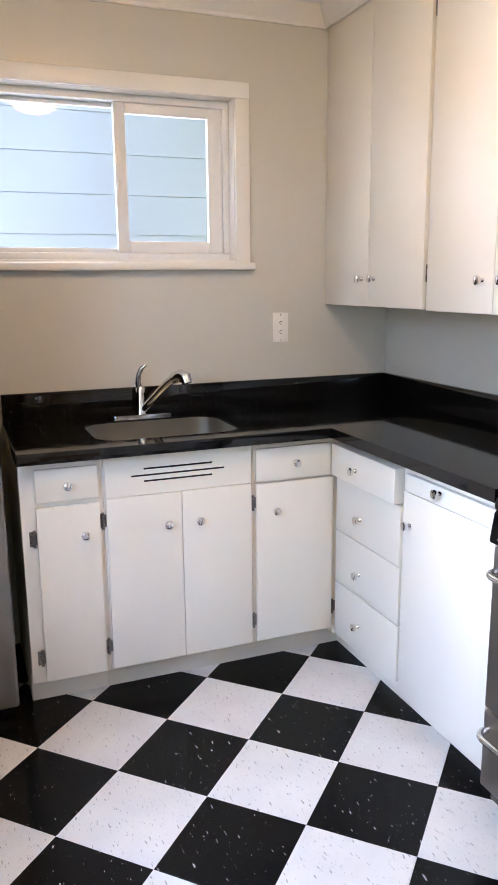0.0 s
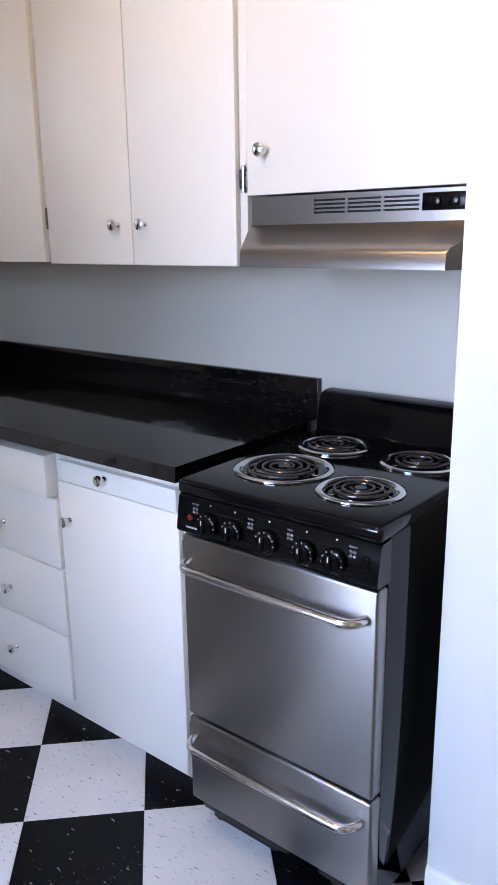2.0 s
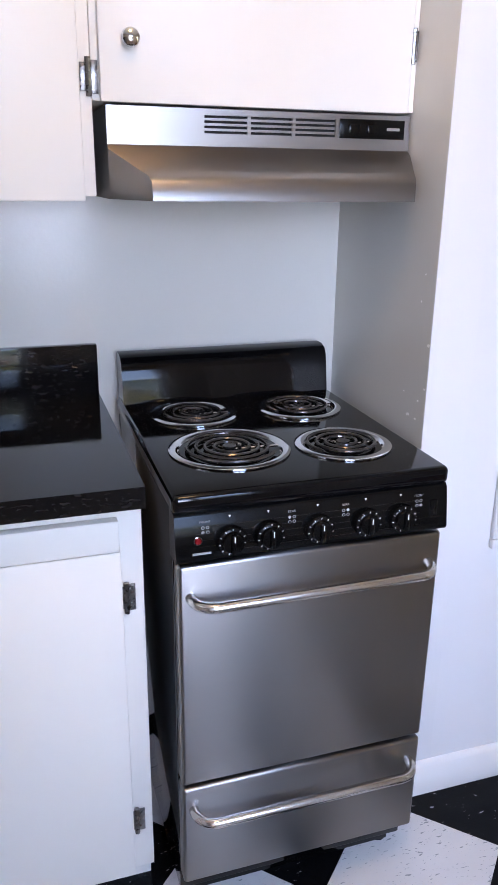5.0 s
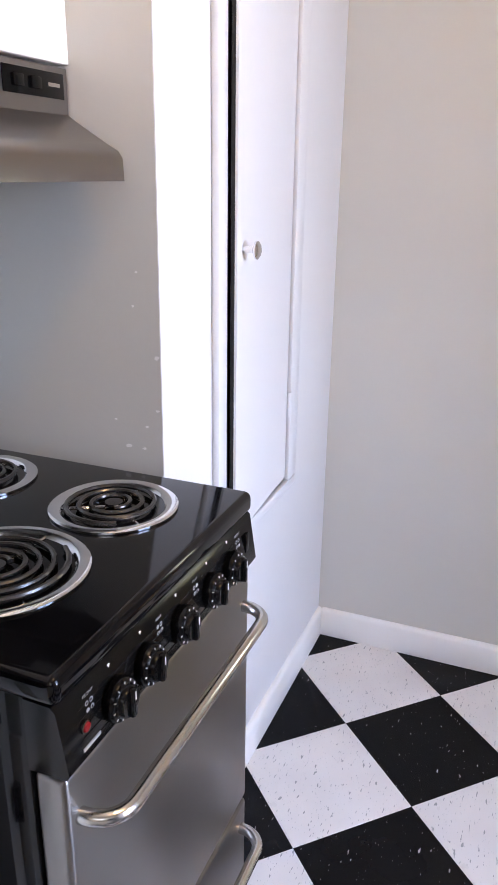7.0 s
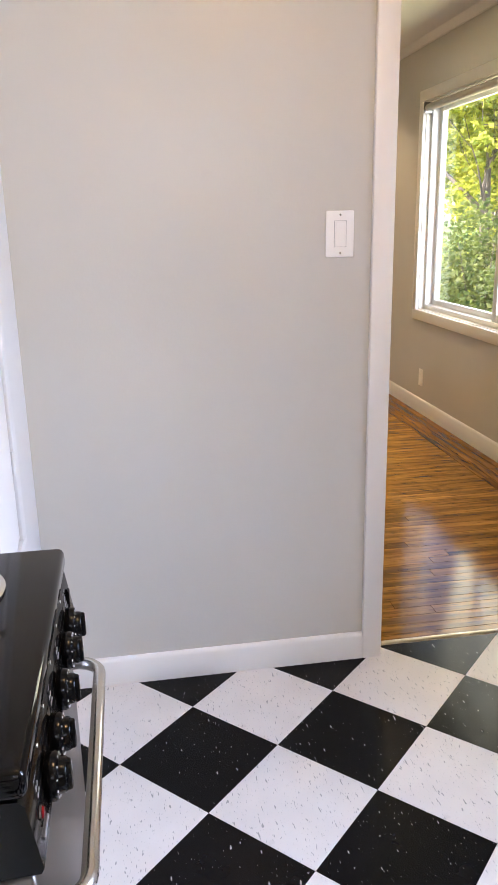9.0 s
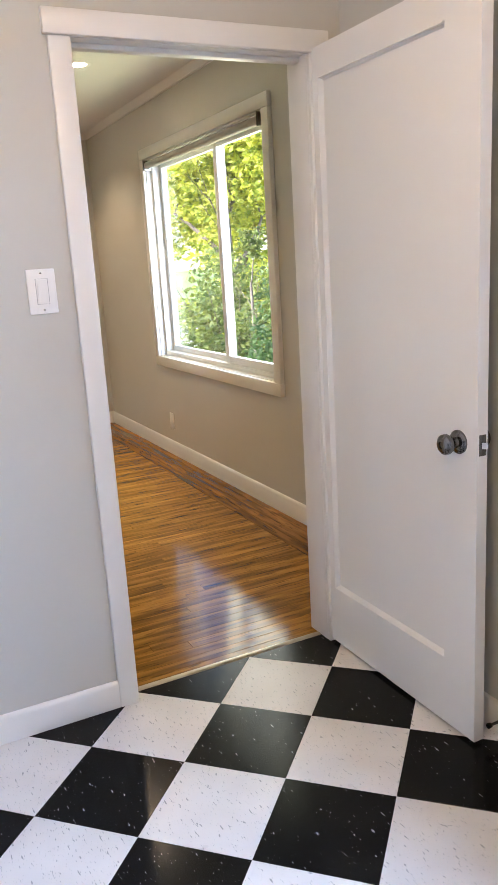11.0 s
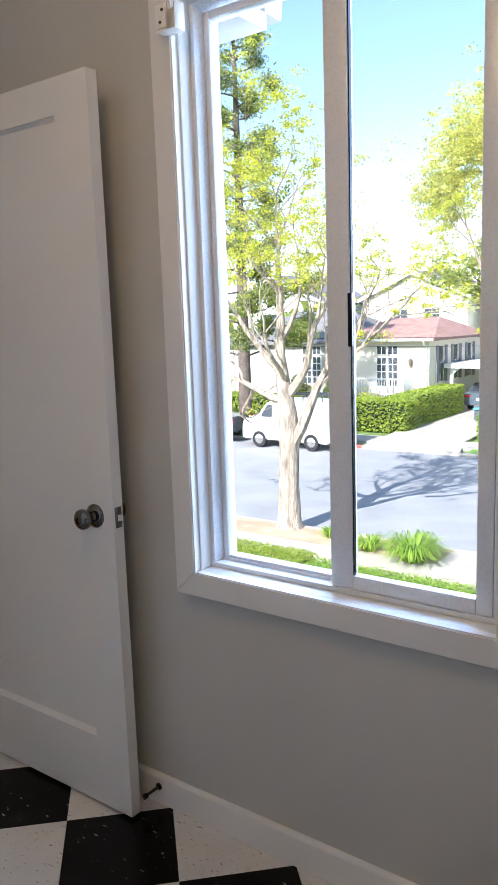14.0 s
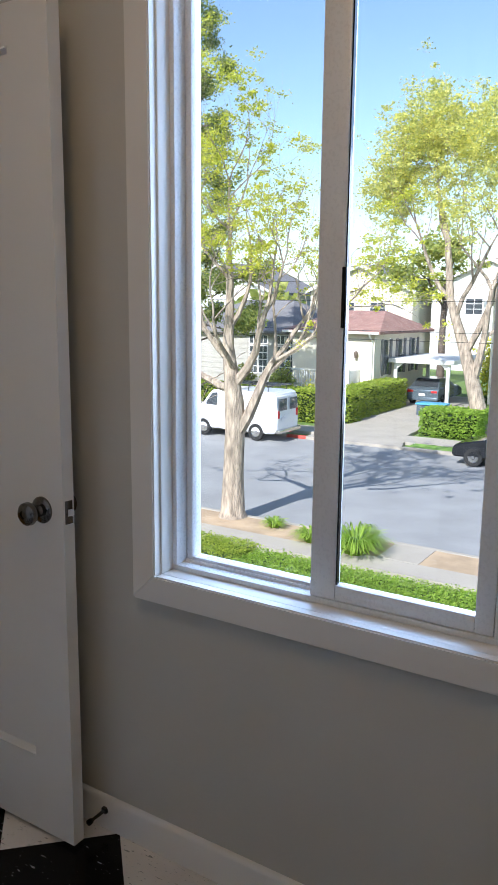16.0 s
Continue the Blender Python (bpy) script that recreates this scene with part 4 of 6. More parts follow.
part("face", box(0.749, 0.783, Y1 - 0.009, Y1 - 0.0058, 1.228, 1.306, 0.002), WHITEP, o)
for z in (1.247, 1.287):
    for dz in (-0.006, 0.006):
        part("slot", box(0.7615, 0.7705, Y1 - 0.0094, Y1 - 0.0088, z + dz - 0.0012, z + dz + 0.0012), BLACKP, o, smooth=False)
    part("ground_hole", lathe(((0, 0), (0.0022, 0), (0.0022, 0.0005), (0, 0.0005)), (0.757, Y1 - 0.0089, z), "-Y", 10), BLACKP, o)
for x in (0.758, 0.767):
    part("button", box(x, x + 0.007, Y1 - 0.0105, Y1 - 0.0088, 1.263, 1.270), WHITEP, o)
for z in (1.213, 1.321):
    part("screw", lathe(((0, 0), (0.003, 0), (0, 0.0014)), (0.766, Y1 - 0.006, z), "-Y", 8), ALU, o)

# ---- ceiling lamp ----
lp = thing("ceiling_lamp", (0.0, -0.85, 2.44), "round frosted glass ceiling lamp with warm light", "ceiling lamp")
part("base", lathe(((0, 0.11), (0.15, 0.11), (0.15, 0.09), (0.14, 0.085), (0, 0.085)), (0.0, -0.85, 2.44)), WHITEP, lp)
dome = part("shade", lathe(((0.135, 0.085), (0.13, 0.05), (0.10, 0.02), (0.05, 0.004), (0, 0)), (0.0, -0.85, 2.44)), LAMPG, lp, "frosted warm glass shade")

# chipped paint on the niche wall beside the stove
random.seed(4)
for cxx, czz, r in ((0.910, 0.943, 0.007), (0.880, 0.942, 0.004), (0.932, 0.987, 0.003), (0.874, 0.981, 0.004), (0.884, 1.230, 0.003), (0.892, 1.177, 0.003), (0.853, 1.010, 0.005), (0.852, 1.098, 0.006)):
    n = 8
    r *= 0.6
    ring = [(cxx + r * 1.5 * random.uniform(0.6, 1.2) * math.cos(k * math.tau / n), czz + r * random.uniform(0.5, 1.2) * math.sin(k * math.tau / n)) for k in range(n)]
    bm = bmesh.new()
    f = bm.faces.new([bm.verts.new((p, -1.3366, q)) for p, q in ring])
    g = bmesh.ops.extrude_face_region(bm, geom=[f])
    bmesh.ops.translate(bm, verts=[v for v in g["geom"] if isinstance(v, bmesh.types.BMVert)], vec=(0, 0.0006, 0))
    bmesh.ops.recalc_face_normals(bm, faces=bm.faces)
    part("paint_chip", bm, TRIM, niche, smooth=False)

# ---- the next room through the doorway ----
RX, RY, RE = -1.55, -6.95, 2.2
wall_x("wall_far_room_west", RX - 0.15, RX, RY, -2.445, -0.3, H, [(-5.505, -3.70, 0.742, 2.14)], PAINT, "greige wall of the next room with a wide window")
solo("wall_far_room_corner", box(RX - 0.15, X0 - 0.15, -2.445, -2.325, -0.3, H), PAINT, "greige wall closing the corner of the next room", "wall", kind=STRUCT, smooth=False)
solo("wall_far_room_south", box(RX - 0.15, RE, RY - 0.12, RY, -0.3, H), PAINT, "greige end wall of the next room", "wall", kind=STRUCT, smooth=False)
solo("wall_far_room_east", box(RE, RE + 0.12, RY - 0.12, -2.325, -0.3, H), PAINT, "greige inner wall of the next room", "wall", kind=STRUCT, smooth=False)
solo("wall_far_room_north", box(X1 + 0.12, RE, -2.445, -2.325, -0.3, H), PAINT, "greige wall beside the kitchen", "wall", kind=STRUCT, smooth=False)
solo("ceiling_far_room", box(RX - 0.15, RE + 0.12, RY - 0.12, -2.446, H - 0.01, H + 0.15), CEIL, "white painted ceiling of the next room", "ceiling", kind=STRUCT, smooth=False)
ofloor = solo("floor_far_room", box(RX, RE, RY, -2.376, -0.25, -0.014), DARK, "glossy honey oak strip floor with a border", "floor", kind=STRUCT, smooth=False)
c2 = thing("trim_far_room", (0, -4.7, 0), "white crown moulding and baseboard of the next room", "moulding", kind=STRUCT)
COVE2 = [(p * 0.65, q * 0.65) for p, q in COVE]
part("crown_piece", prism([(RX + p, 2.495 + q) for p, q in COVE2], "y", RY, -2.446), TRIM, c2)
part("crown_piece", prism([(RY + p, 2.495 + q) for p, q in COVE2], "x", RX, RE), TRIM, c2)
part("board", prism([(RX + p, q * 1.15) for p, q in BASE], "y", RY, -2.446), TRIM, c2)
part("board", prism([(RY + p, q * 1.15) for p, q in BASE], "x", RX + 0.015, RE), TRIM, c2)
w3 = thing("window_3", (RX, -4.6, 0.68), "wide white sliding window with rolled-up blind, looking into trees", "window", kind=STRUCT)
rect_frame("y", -5.575, -3.63, 0.675, 2.21, 0.072, RX, RX + 0.028, TRIM, w3, "casing", 0.006)
rect_frame("y", -5.507, -3.698, 0.740, 2.142, 0.012, RX - 0.15, RX + 0.006, TRIM, w3, "jamb_lining", 0.002)
rect_frame("y", -5.495, -3.71, 0.752, 2.13, 0.03, RX - 0.135, RX - 0.03, VINYL, w3, "window_frame", 0.003)
for ya, yb, za, zb in ((-4.45, -4.40, 0.782, 2.10), (-3.78, -3.74, 0.782, 2.10), (-4.40, -3.78, 0.782, 0.83), (-4.40, -3.78, 2.06, 2.10)):
    part("sash", box(RX - 0.07, RX - 0.04, ya, yb, za, zb, 0.003), VINYL, w3)
pane(RX - 0.058, RX - 0.054, -4.401, -3.779, 0.829, 2.061, w3)
for ya, yb, za, zb in ((-5.465, -5.42, 0.782, 2.10), (-4.47, -4.43, 0.782, 2.10), (-5.42, -4.47, 0.782, 0.82), (-5.42, -4.47, 2.07, 2.10)):
    part("sash", box(RX - 0.11, RX - 0.08, ya, yb, za, zb, 0.003), VINYL, w3)
pane(RX - 0.098, RX - 0.094, -5.421, -4.469, 0.819, 2.071, w3)
rb = thing("roller_blind", (RX, -4.6, 2.05), "rolled-up grey roller blind across the window's top", "blind")
part("roll", tube([(RX + 0.005, -5.47, 2.095), (RX + 0.005, -3.735, 2.095)], 0.024, 14), surf("blind_cloth", (0.42, 0.40, 0.38), 0.8, 0, 0.06, 10, 0.05, 300), rb)
for y in (-5.478, -3.735):
    part("bracket", box(RX - 0.025, RX + 0.035, y, y + 0.006, 2.06, 2.13, 0.001), NICKEL, rb)
o2 = thing("wall_outlet", (RX, -5.40, 0.2), "white outlet plate low on the far room's wall", "outlet")
part("plate", box(RX, RX + 0.006, -5.437, -5.367, 0.20, 0.322, 0.002), WHITEP, o2)
for z in (0.235, 0.285):
    part("face", box(RX + 0.0058, RX + 0.008, -5.418, -5.386, z - 0.014, z + 0.014, 0.003), WHITEP, o2)
dl = thing("downlight", (-0.90, -4.70, H - 0.015), "small round recessed ceiling light, switched on", "ceiling light", "recessed lights")
part("ring", lathe(((0.05, 0.004), (0.075, 0.004), (0.075, 0.0), (0.06, -0.002), (0.05, 0.0)), (-0.90, -4.70, H - 0.011)), WHITEP, dl)
part("lens", lathe(((0, 0.003), (0.05, 0.003), (0.05, 0.001), (0, 0.001)), (-0.90, -4.70, H - 0.011)), DOWNL, dl)
for x, y in ((-0.90, -6.2), (0.7, -4.70), (0.7, -6.2)):
    copy_thing(dl, pose(x, y, H - 0.015))
for x, y in ((-0.90, -4.70), (-0.90, -6.2), (0.7, -5.4)):
    lamp = new("downlight_beam", bpy.data.lights.new("downlight_beam", "SPOT"))
    lamp.data.energy, lamp.data.color, lamp.data.spot_size, lamp.data.spot_blend, lamp.data.shadow_soft_size = 7, (1.0, 0.70, 0.40), radians(125), 0.6, 0.05
    lamp.matrix_world = look((x, y, H - 0.03), (x, y - 0.001, 0))

# unseen roof and lower storey added to block light, and this house's eave
STUCCO = surf("cream_stucco", (0.72, 0.68, 0.60), 0.85, 0, 0.05, 1.5, 0.3, 60)
# eave colour darkened to offset the added lamps that shine on it
EAVE = surf("darkened_eave_paint", (0.40, 0.375, 0.33), 0.7, 0, 0.15, 6, 0.15, 40)
hs = thing("house_shell", (0, -3, -3.85), "unseen lower storey and roof added to block light, plus the street eave", "house", kind=STRUCT)
part("unseen_lower_wall", box(RX - 0.14, RE + 0.1, RY - 0.1, Y1 + 0.12, -3.85, -0.301), STUCCO, hs, smooth=False)
part("roof", box(RX - 0.14, RE + 0.3, RY - 0.3, Y1 + 0.3, H + 0.16, H + 0.40), STUCCO, hs, smooth=False)
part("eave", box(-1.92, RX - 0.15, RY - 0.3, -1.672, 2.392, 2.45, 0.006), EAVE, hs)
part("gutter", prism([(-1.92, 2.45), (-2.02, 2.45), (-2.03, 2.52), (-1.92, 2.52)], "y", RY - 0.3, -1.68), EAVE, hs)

# ---- outside ----
G = -3.85
ASPH = surf("asphalt", (0.29, 0.29, 0.29), 0.9, 0, 0.12, 0.8, 0.3, 60)
CONC = surf("concrete", (0.40, 0.36, 0.305), 0.85, 0, 0.10, 1.0, 0.2, 40)
SOIL = surf("dry_soil", (0.42, 0.31, 0.20), 0.95, 0, 0.25, 2.0, 0.6, 20)
GRASS = surf("lawn_ground", (0.13, 0.20, 0.04), 0.9, 0, 0.3, 2.0, 0.6, 60)
BARK = surf("pale_bark", (0.38, 0.31, 0.24), 0.9, 0, 0.5, 11.0, 0.9, 30, stretch=(1, 1, 0.25))
for node in BARK.node_tree.nodes:
    if node.type == "BUMP":
        node.inputs["Distance"].default_value = 0.05
        node.inputs["Strength"].default_value = 0.9
BARKD = surf("dark_bark", (0.13, 0.10, 0.08), 0.9, 0, 0.3, 3.0, 0.6, 25)
CREAM = surf("cream_wall", (0.74, 0.68, 0.56), 0.8, 0, 0.04, 0.6, 0.15, 30)
SHING = surf("grey_shingle_wall", (0.42, 0.40, 0.36), 0.85, 0, 0.12, 3, 0.3, 20, stretch=(1, 1, 5))
ROOFR = surf("red_brown_shingles", (0.33, 0.19, 0.155), 0.9, 0, 0.2, 2.0, 0.4, 15)
ROOFG = surf("grey_shingles", (0.20, 0.19, 0.19), 0.9, 0, 0.2, 2.0, 0.4, 15)
WHITE = surf("white_outdoor_paint", (0.78, 0.77, 0.74), 0.5, 0, 0.04, 2, 0.05, 40)
# white siding darkened in the colour to hold down its brightness
SIDING = surf("darkened_siding_paint", (0.33, 0.335, 0.35), 0.6, 0, 0.05, 2, 0.05, 40)
WINDARK = surf("dark_house_glass", (0.07, 0.08, 0.09), 0.06, 0, 0.2, 2, 0)
VANW = surf("white_car_paint", (0.78, 0.79, 0.80), 0.18, 0, 0.02, 1, 0, coat=0.6)
CARG = surf("grey_blue_car_paint", (0.14, 0.18, 0.22), 0.2, 0.4, 0.04, 1, 0, coat=0.6)
CARK = surf("black_car_paint", (0.015, 0.016, 0.018), 0.15, 0.0, 0.1, 1, 0, coat=0.6)
CARD = surf("dark_grey_car_paint", (0.05, 0.055, 0.06), 0.2, 0.2, 0.1, 1, 0, coat=0.6)
RUBBER = surf("tyre_rubber", (0.02, 0.02, 0.02), 0.8, 0, 0.2, 10, 0.2, 80)
TAIL = surf("red_tail_light", (0.45, 0.02, 0.02), 0.2, 0, 0.1, 5, 0)
REDK = surf("red_kerb_paint", (0.50, 0.07, 0.05), 0.7, 0, 0.2, 4, 0.1, 40)


def leafy(name, col, var):
    """Leaves whose colour varies from one to the next, with light passing through them."""
    m = bpy.data.materials.new(name)
    m.use_nodes = True
    nt = m.node_tree
    b = nt.nodes["Principled BSDF"]
    geo = nt.nodes.new("ShaderNodeNewGeometry")
    ramp = nt.nodes.new("ShaderNodeValToRGB")
    r, g, bl = col
    ramp.color_ramp.elements[0].color = (r * (1 - var), g * (1 - var * 0.8), bl * (1 - var), 1)
    ramp.color_ramp.elements[1].color = (r * (1 + var), g * (1 + var * 0.7), bl * (1 + var * 0.3), 1)
    nt.links.new(geo.outputs["Random Per Island"], ramp.inputs[0])
    nt.links.new(ramp.outputs[0], b.inputs["Base Color"])
    b.inputs["Roughness"].default_value = 0.55
    tr = nt.nodes.new("ShaderNodeBsdfTranslucent")
    nt.links.new(ramp.outputs[0], tr.inputs[0])
    mix = nt.nodes.new("ShaderNodeMixShader")
    mix.inputs[0].default_value = 0.58
    out = nt.nodes["Material Output"]
    nt.links.new(b.outputs[0], mix.inputs[1])
    nt.links.new(tr.outputs[0], mix.inputs[2])
    nt.links.new(mix.outputs[0], out.inputs[0])
    return m


LEAFY = leafy("spring_leaves", (0.64, 0.66, 0.10), 0.45)
LEAFT = leafy("pale_green_leaves", (0.68, 0.69, 0.24), 0.42)
LEAFM = leafy("lit_garden_leaves", (0.50, 0.53, 0.09), 0.5)
LEAFN = leafy("garden_shrub_leaves", (0.17, 0.21, 0.06), 0.6)
LEAFG = leafy("green_leaves", (0.40, 0.45, 0.13), 0.45)
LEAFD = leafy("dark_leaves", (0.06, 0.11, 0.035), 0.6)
NEEDLE = leafy("needle_leaves", (0.30, 0.36, 0.12), 0.7)
HEDGEL = leafy("hedge_leaves", (0.40, 0.50, 0.08), 0.45)
BLADE = leafy("strap_leaves", (0.34, 0.50, 0.08), 0.4)
rng = np.random.default_rng(7)


def leaf_mesh(name, pts, size, mat, flat=0.5, long=1.6):
    """One small bent leaf of four triangles at every point, turned at random."""
    n = len(pts)
    d = rng.normal(size=(n, 3))
    d[:, 2] *= flat
    d /= np.linalg.norm(d, axis=1)[:, None]
    e = rng.normal(size=(n, 3))
    e -= d * (e * d).sum(1)[:, None]
    e /= np.linalg.norm(e, axis=1)[:, None]
    nrm = np.cross(d, e)
    s = size * rng.uniform(0.6, 1.3, (n, 1))
    c = np.asarray(pts)
    v = np.stack([c - d * s * long / 2, c + e * s / 2 + nrm * s * 0.15, c + d * s * long / 2, c - e * s / 2 + nrm * s * 0.15], axis=1).reshape(-1, 3)
    f = (np.arange(n)[:, None] * 4 + np.arange(4)[None]).tolist()
    me = bpy.data.meshes.new(name)
    me.from_pydata(v.tolist(), [], f)
    me.materials.append(mat)
    return me


def leaves(name, pts, size, mat, parent, label="", flat=0.5, long=1.6):
    org = np.array(ORIGIN[parent.name])
    ob = new(name, leaf_mesh(name, np.asarray(pts) - org, size, mat, flat, long))
    ob.parent = parent
    ORIGIN[ob.name] = Vector(org)
    return tagged(ob, label)


def blob_points(center, radii, n, shell=0.55):
    """Points in a rough ellipsoid, denser towards its outside, with a lumpy outline."""
    d = rng.normal(size=(n, 3))
    d /= np.linalg.norm(d, axis=1)[:, None]
    lump = 0.82 + 0.18 * np.sin(d[:, 0] * 5 + center[0]) * np.cos(d[:, 1] * 4 + center[1]) + 0.12 * np.sin(d[:, 2] * 7)
    r = (shell + (1 - shell) * rng.uniform(0, 1, n)) * lump
    return np.array(center) + d * r[:, None] * np.array(radii)


def clump_points(tips, n, spread):
    tips = np.asarray(tips)
    k = max(8, n // 45)
    heads = tips[rng.integers(0, len(tips), k)] + rng.normal(size=(k, 3)) * spread * 0.8
    size = rng.uniform(0.35, 1.0, (k, 1))
    pick = rng.integers(0, k, n)
    return heads[pick] + rng.normal(size=(n, 3)) * np.array([1, 1, 0.6]) * spread * 0.62 * size[pick]


# ground, road, kerbs and pavements
solo("ground", box(-900, 300, -600, 600, G - 1.0, G - 0.02), GRASS, "wide ground of gardens and lawns", "ground", kind=STRUCT, smooth=False)
solo("road", box(-26.7, -15.35, -300, 300, G - 0.02, G), ASPH, "grey asphalt street with tree shadows", "road", kind=STRUCT, smooth=False)
solo("parkway_near", box(-15.19, -14.1, -300, 300, G - 0.02, G + 0.11), SOIL, "bare brown soil strip along the street", "ground", kind=STRUCT, smooth=False)
solo("kerb_near", box(-15.349, -15.191, -300, 300, G - 0.02, G + 0.12, 0.02), CONC, "pale concrete kerb", "kerb", kind=STRUCT)
solo("pavement_near", box(-14.099, -13.35, -300, 300, G - 0.02, G + 0.12), CONC, "pale concrete pavement below the window", "pavement", kind=STRUCT, smooth=False)
solo("pavement_path", box(-15.18, -14.101, -6.1, -5.2, G + 0.09, G + 0.125), CONC, "short concrete path across the soil strip", "pavement", kind=STRUCT, smooth=False)
solo("kerb_far", box(-26.86, -26.701, -300, -15.4, G - 0.02, G + 0.12, 0.02), CONC, "pale concrete kerb across the street", "kerb", kind=STRUCT)
solo("kerb_far_red", box(-26.86, -26.701, -15.399, -14.5, G - 0.02, G + 0.125, 0.02), REDK, "red painted stretch of kerb beside the driveway", "kerb", kind=STRUCT)
solo("kerb_far_end", box(-26.86, -26.701, -10.4, 300, G - 0.02, G + 0.12, 0.02), CONC, "pale concrete kerb across the street", "kerb", kind=STRUCT)
solo("pavement_far", box(-29.4, -27.9, -300, 300, G - 0.02, G + 0.11), CONC, "pale concrete pavement across the street", "pavement", kind=STRUCT, smooth=False)
solo("driveway", prism([(-26.7, -14.5), (-26.7, -10.4), (-29.4, -11.2), (-45, -12.2), (-45, -16.2), (-39, -15.3), (-32, -15.05), (-29.4, -14.8)], "z", G - 0.02, G + 0.115), CONC, "pale concrete driveway leading to a carport", "driveway", kind=STRUCT, smooth=False)


def hedge(name, x0, x1, y0, y1, z1, n, label, mat=HEDGEL, size=0.07):
    th = thing(name, ((x0 + x1) / 2, (y0 + y1) / 2, G), label, "hedge")
    # dark box under the leaves puts the hedge's inner shade into colour
    part("shade_core", box(x0 + 0.07, x1 - 0.07, y0 + 0.07, y1 - 0.07, G, z1 - 0.07, 0.05), LEAFD, th)
    L = np.array([x1 - x0, y1 - y0, z1 - G])
    p = rng.uniform(0, 1, (n, 3))
    face = rng.choice(5, n, p=np.array([L[1] * L[2], L[1] * L[2], L[0] * L[2], L[0] * L[2], L[0] * L[1]]) / (2 * L[1] * L[2] + 2 * L[0] * L[2] + L[0] * L[1]))
    for k, (ax, val) in enumerate(((0, 0), (0, 1), (1, 0), (1, 1), (2, 1))):
        p[face == k, ax] = val
    pts = np.array([x0, y0, G]) + p * L + rng.normal(size=(n, 3)) * 0.035
    leaves("foliage", pts, size, mat, th)
    return th


hedge("low_hedge", -12.75, -11.8, -16.0, -8.2, -3.46, 26000, "low clipped green hedge along the near pavement", HEDGEL, 0.032)
hedge("low_hedge", -12.7, -11.4, -8.1, -1.0, -3.55, 26000, "low bright green ground cover hedge below the window", BLADE, 0.032)
hedge("tall_hedge", -32.2, -30.8, -25.5, -14.55, -2.38, 14000, "tall clipped green hedge in front of the cream house", HEDGEL, 0.085)
hedge("tall_hedge", -38.6, -32.21, -15.95, -14.75, -2.30, 8000, "tall clipped green hedge along the driveway", HEDGEL, 0.085)
hedge("garden_hedge", -32.0, -30.3, -11.0, -8.6, -2.75, 5000, "square clipped yellow-green hedge block beside the driveway", BLADE, 0.085)
solo("lawn", box(-27.85, -26.87, -10.3, -4.0, G - 0.02, G + 0.10), surf("bright_lawn", (0.20, 0.34, 0.06), 0.9, 0, 0.25, 3, 0.6, 80), "bright green strip of lawn by the kerb", "lawn", kind="stuff", smooth=False)


def strap_plant(at, r, n, label):
    """A clump of long arching leaves."""
    th = thing("strap_leaf_plant", at, label, "plant")
    bm = bmesh.new()
    for k in range(n):
        a = rng.uniform(0, math.tau)
        L = r * rng.uniform(0.55, 1.05)
        rise = rng.uniform(0.6, 1.45)
        b0 = Vector(at) + Vector((math.cos(a), math.sin(a), 0)) * rng.uniform(0, r * 0.35)
        side = Vector((-math.sin(a), math.cos(a), 0)) * 0.022
        prev = None
        for i in range(5):
            f = i / 4
            c = b0 + Vector((math.cos(a), math.sin(a), 0)) * L * f + Vector((0, 0, r * rise * (1.6 * f - 1.25 * f * f)))
            w = side * (1 - f * 0.85)
            cur = (bm.verts.new(c - w), bm.verts.new(c + w))
            if prev:
                bm.faces.new((prev[0], prev[1], cur[1], cur[0]))
            prev = cur
    part("leaf_clump", bm, BLADE, th, smooth=False)


strap_plant((-14.1, -6.6, G + 0.11), 0.72, 420, "big clump of long arching bright green leaves")
strap_plant((-14.3, -7.75, G + 0.11), 0.45, 160, "small clump of arching green leaves")
strap_plant((-14.8, -9.0, G + 0.11), 0.32, 110, "small tuft of arching green leaves on soil")


def grow(bm, p, d, length, r, depth, tips, spread=0.55, lift=0.12, kids=3):
    """A limb that bends a little and branches again at its end and along it."""
    pts, rad = [p.copy()], [r]
    q, dd = p.copy(), d.normalized()
    steps = 4
    for i in range(steps):
        dd = (dd + Vector(rng.normal(size=3) * 0.14) + Vector((0, 0, lift * 0.4))).normalized()
        q = q + dd * length / steps
        pts.append(q.copy())
        rad.append(r * (1 - 0.5 * (i + 1) / steps))
    tube(pts, rad, 6 if r > 0.05 else 4, bm, cap=False)
    if depth == 0:
        tips.extend(pts[2:])
        return
    if depth <= 1:
        tips.extend(pts[3:])
    for k in range(kids):
        at = pts[-1] if k < 2 else pts[int(rng.integers(2, 4))]
        nd = (dd + Vector(rng.normal(size=3) * spread) + Vector((0, 0, lift))).normalized()
        grow(bm, at, nd, length * rng.uniform(0.62, 0.85), rad[-1] * rng.uniform(0.65, 0.95), depth - 1, tips, spread, lift, kids)


def tree(at, trunk, limbs, bark, leaf, n_leaves, size, spread, label, depth=3, kids=3, lift=0.12, extra=(), keep=None):
    th = thing("tree", at, label, "tree")
    part("trunk", tube([p for p, r in trunk], [r for p, r in trunk], 12), bark, th)
    bm, tips = bmesh.new(), []
    for p, d, length, r in limbs:
        grow(bm, Vector(p), Vector(d), length, r, depth, tips, 0.55, lift, kids)
    part("limbs", bm, bark, th)
    pts = clump_points([tuple(t) for t in tips if keep is None or keep(t)], n_leaves, spread)
    if len(extra):
        pts = np.concatenate([pts, *extra])
    leaves("crown", pts, size, leaf, th)
    return th


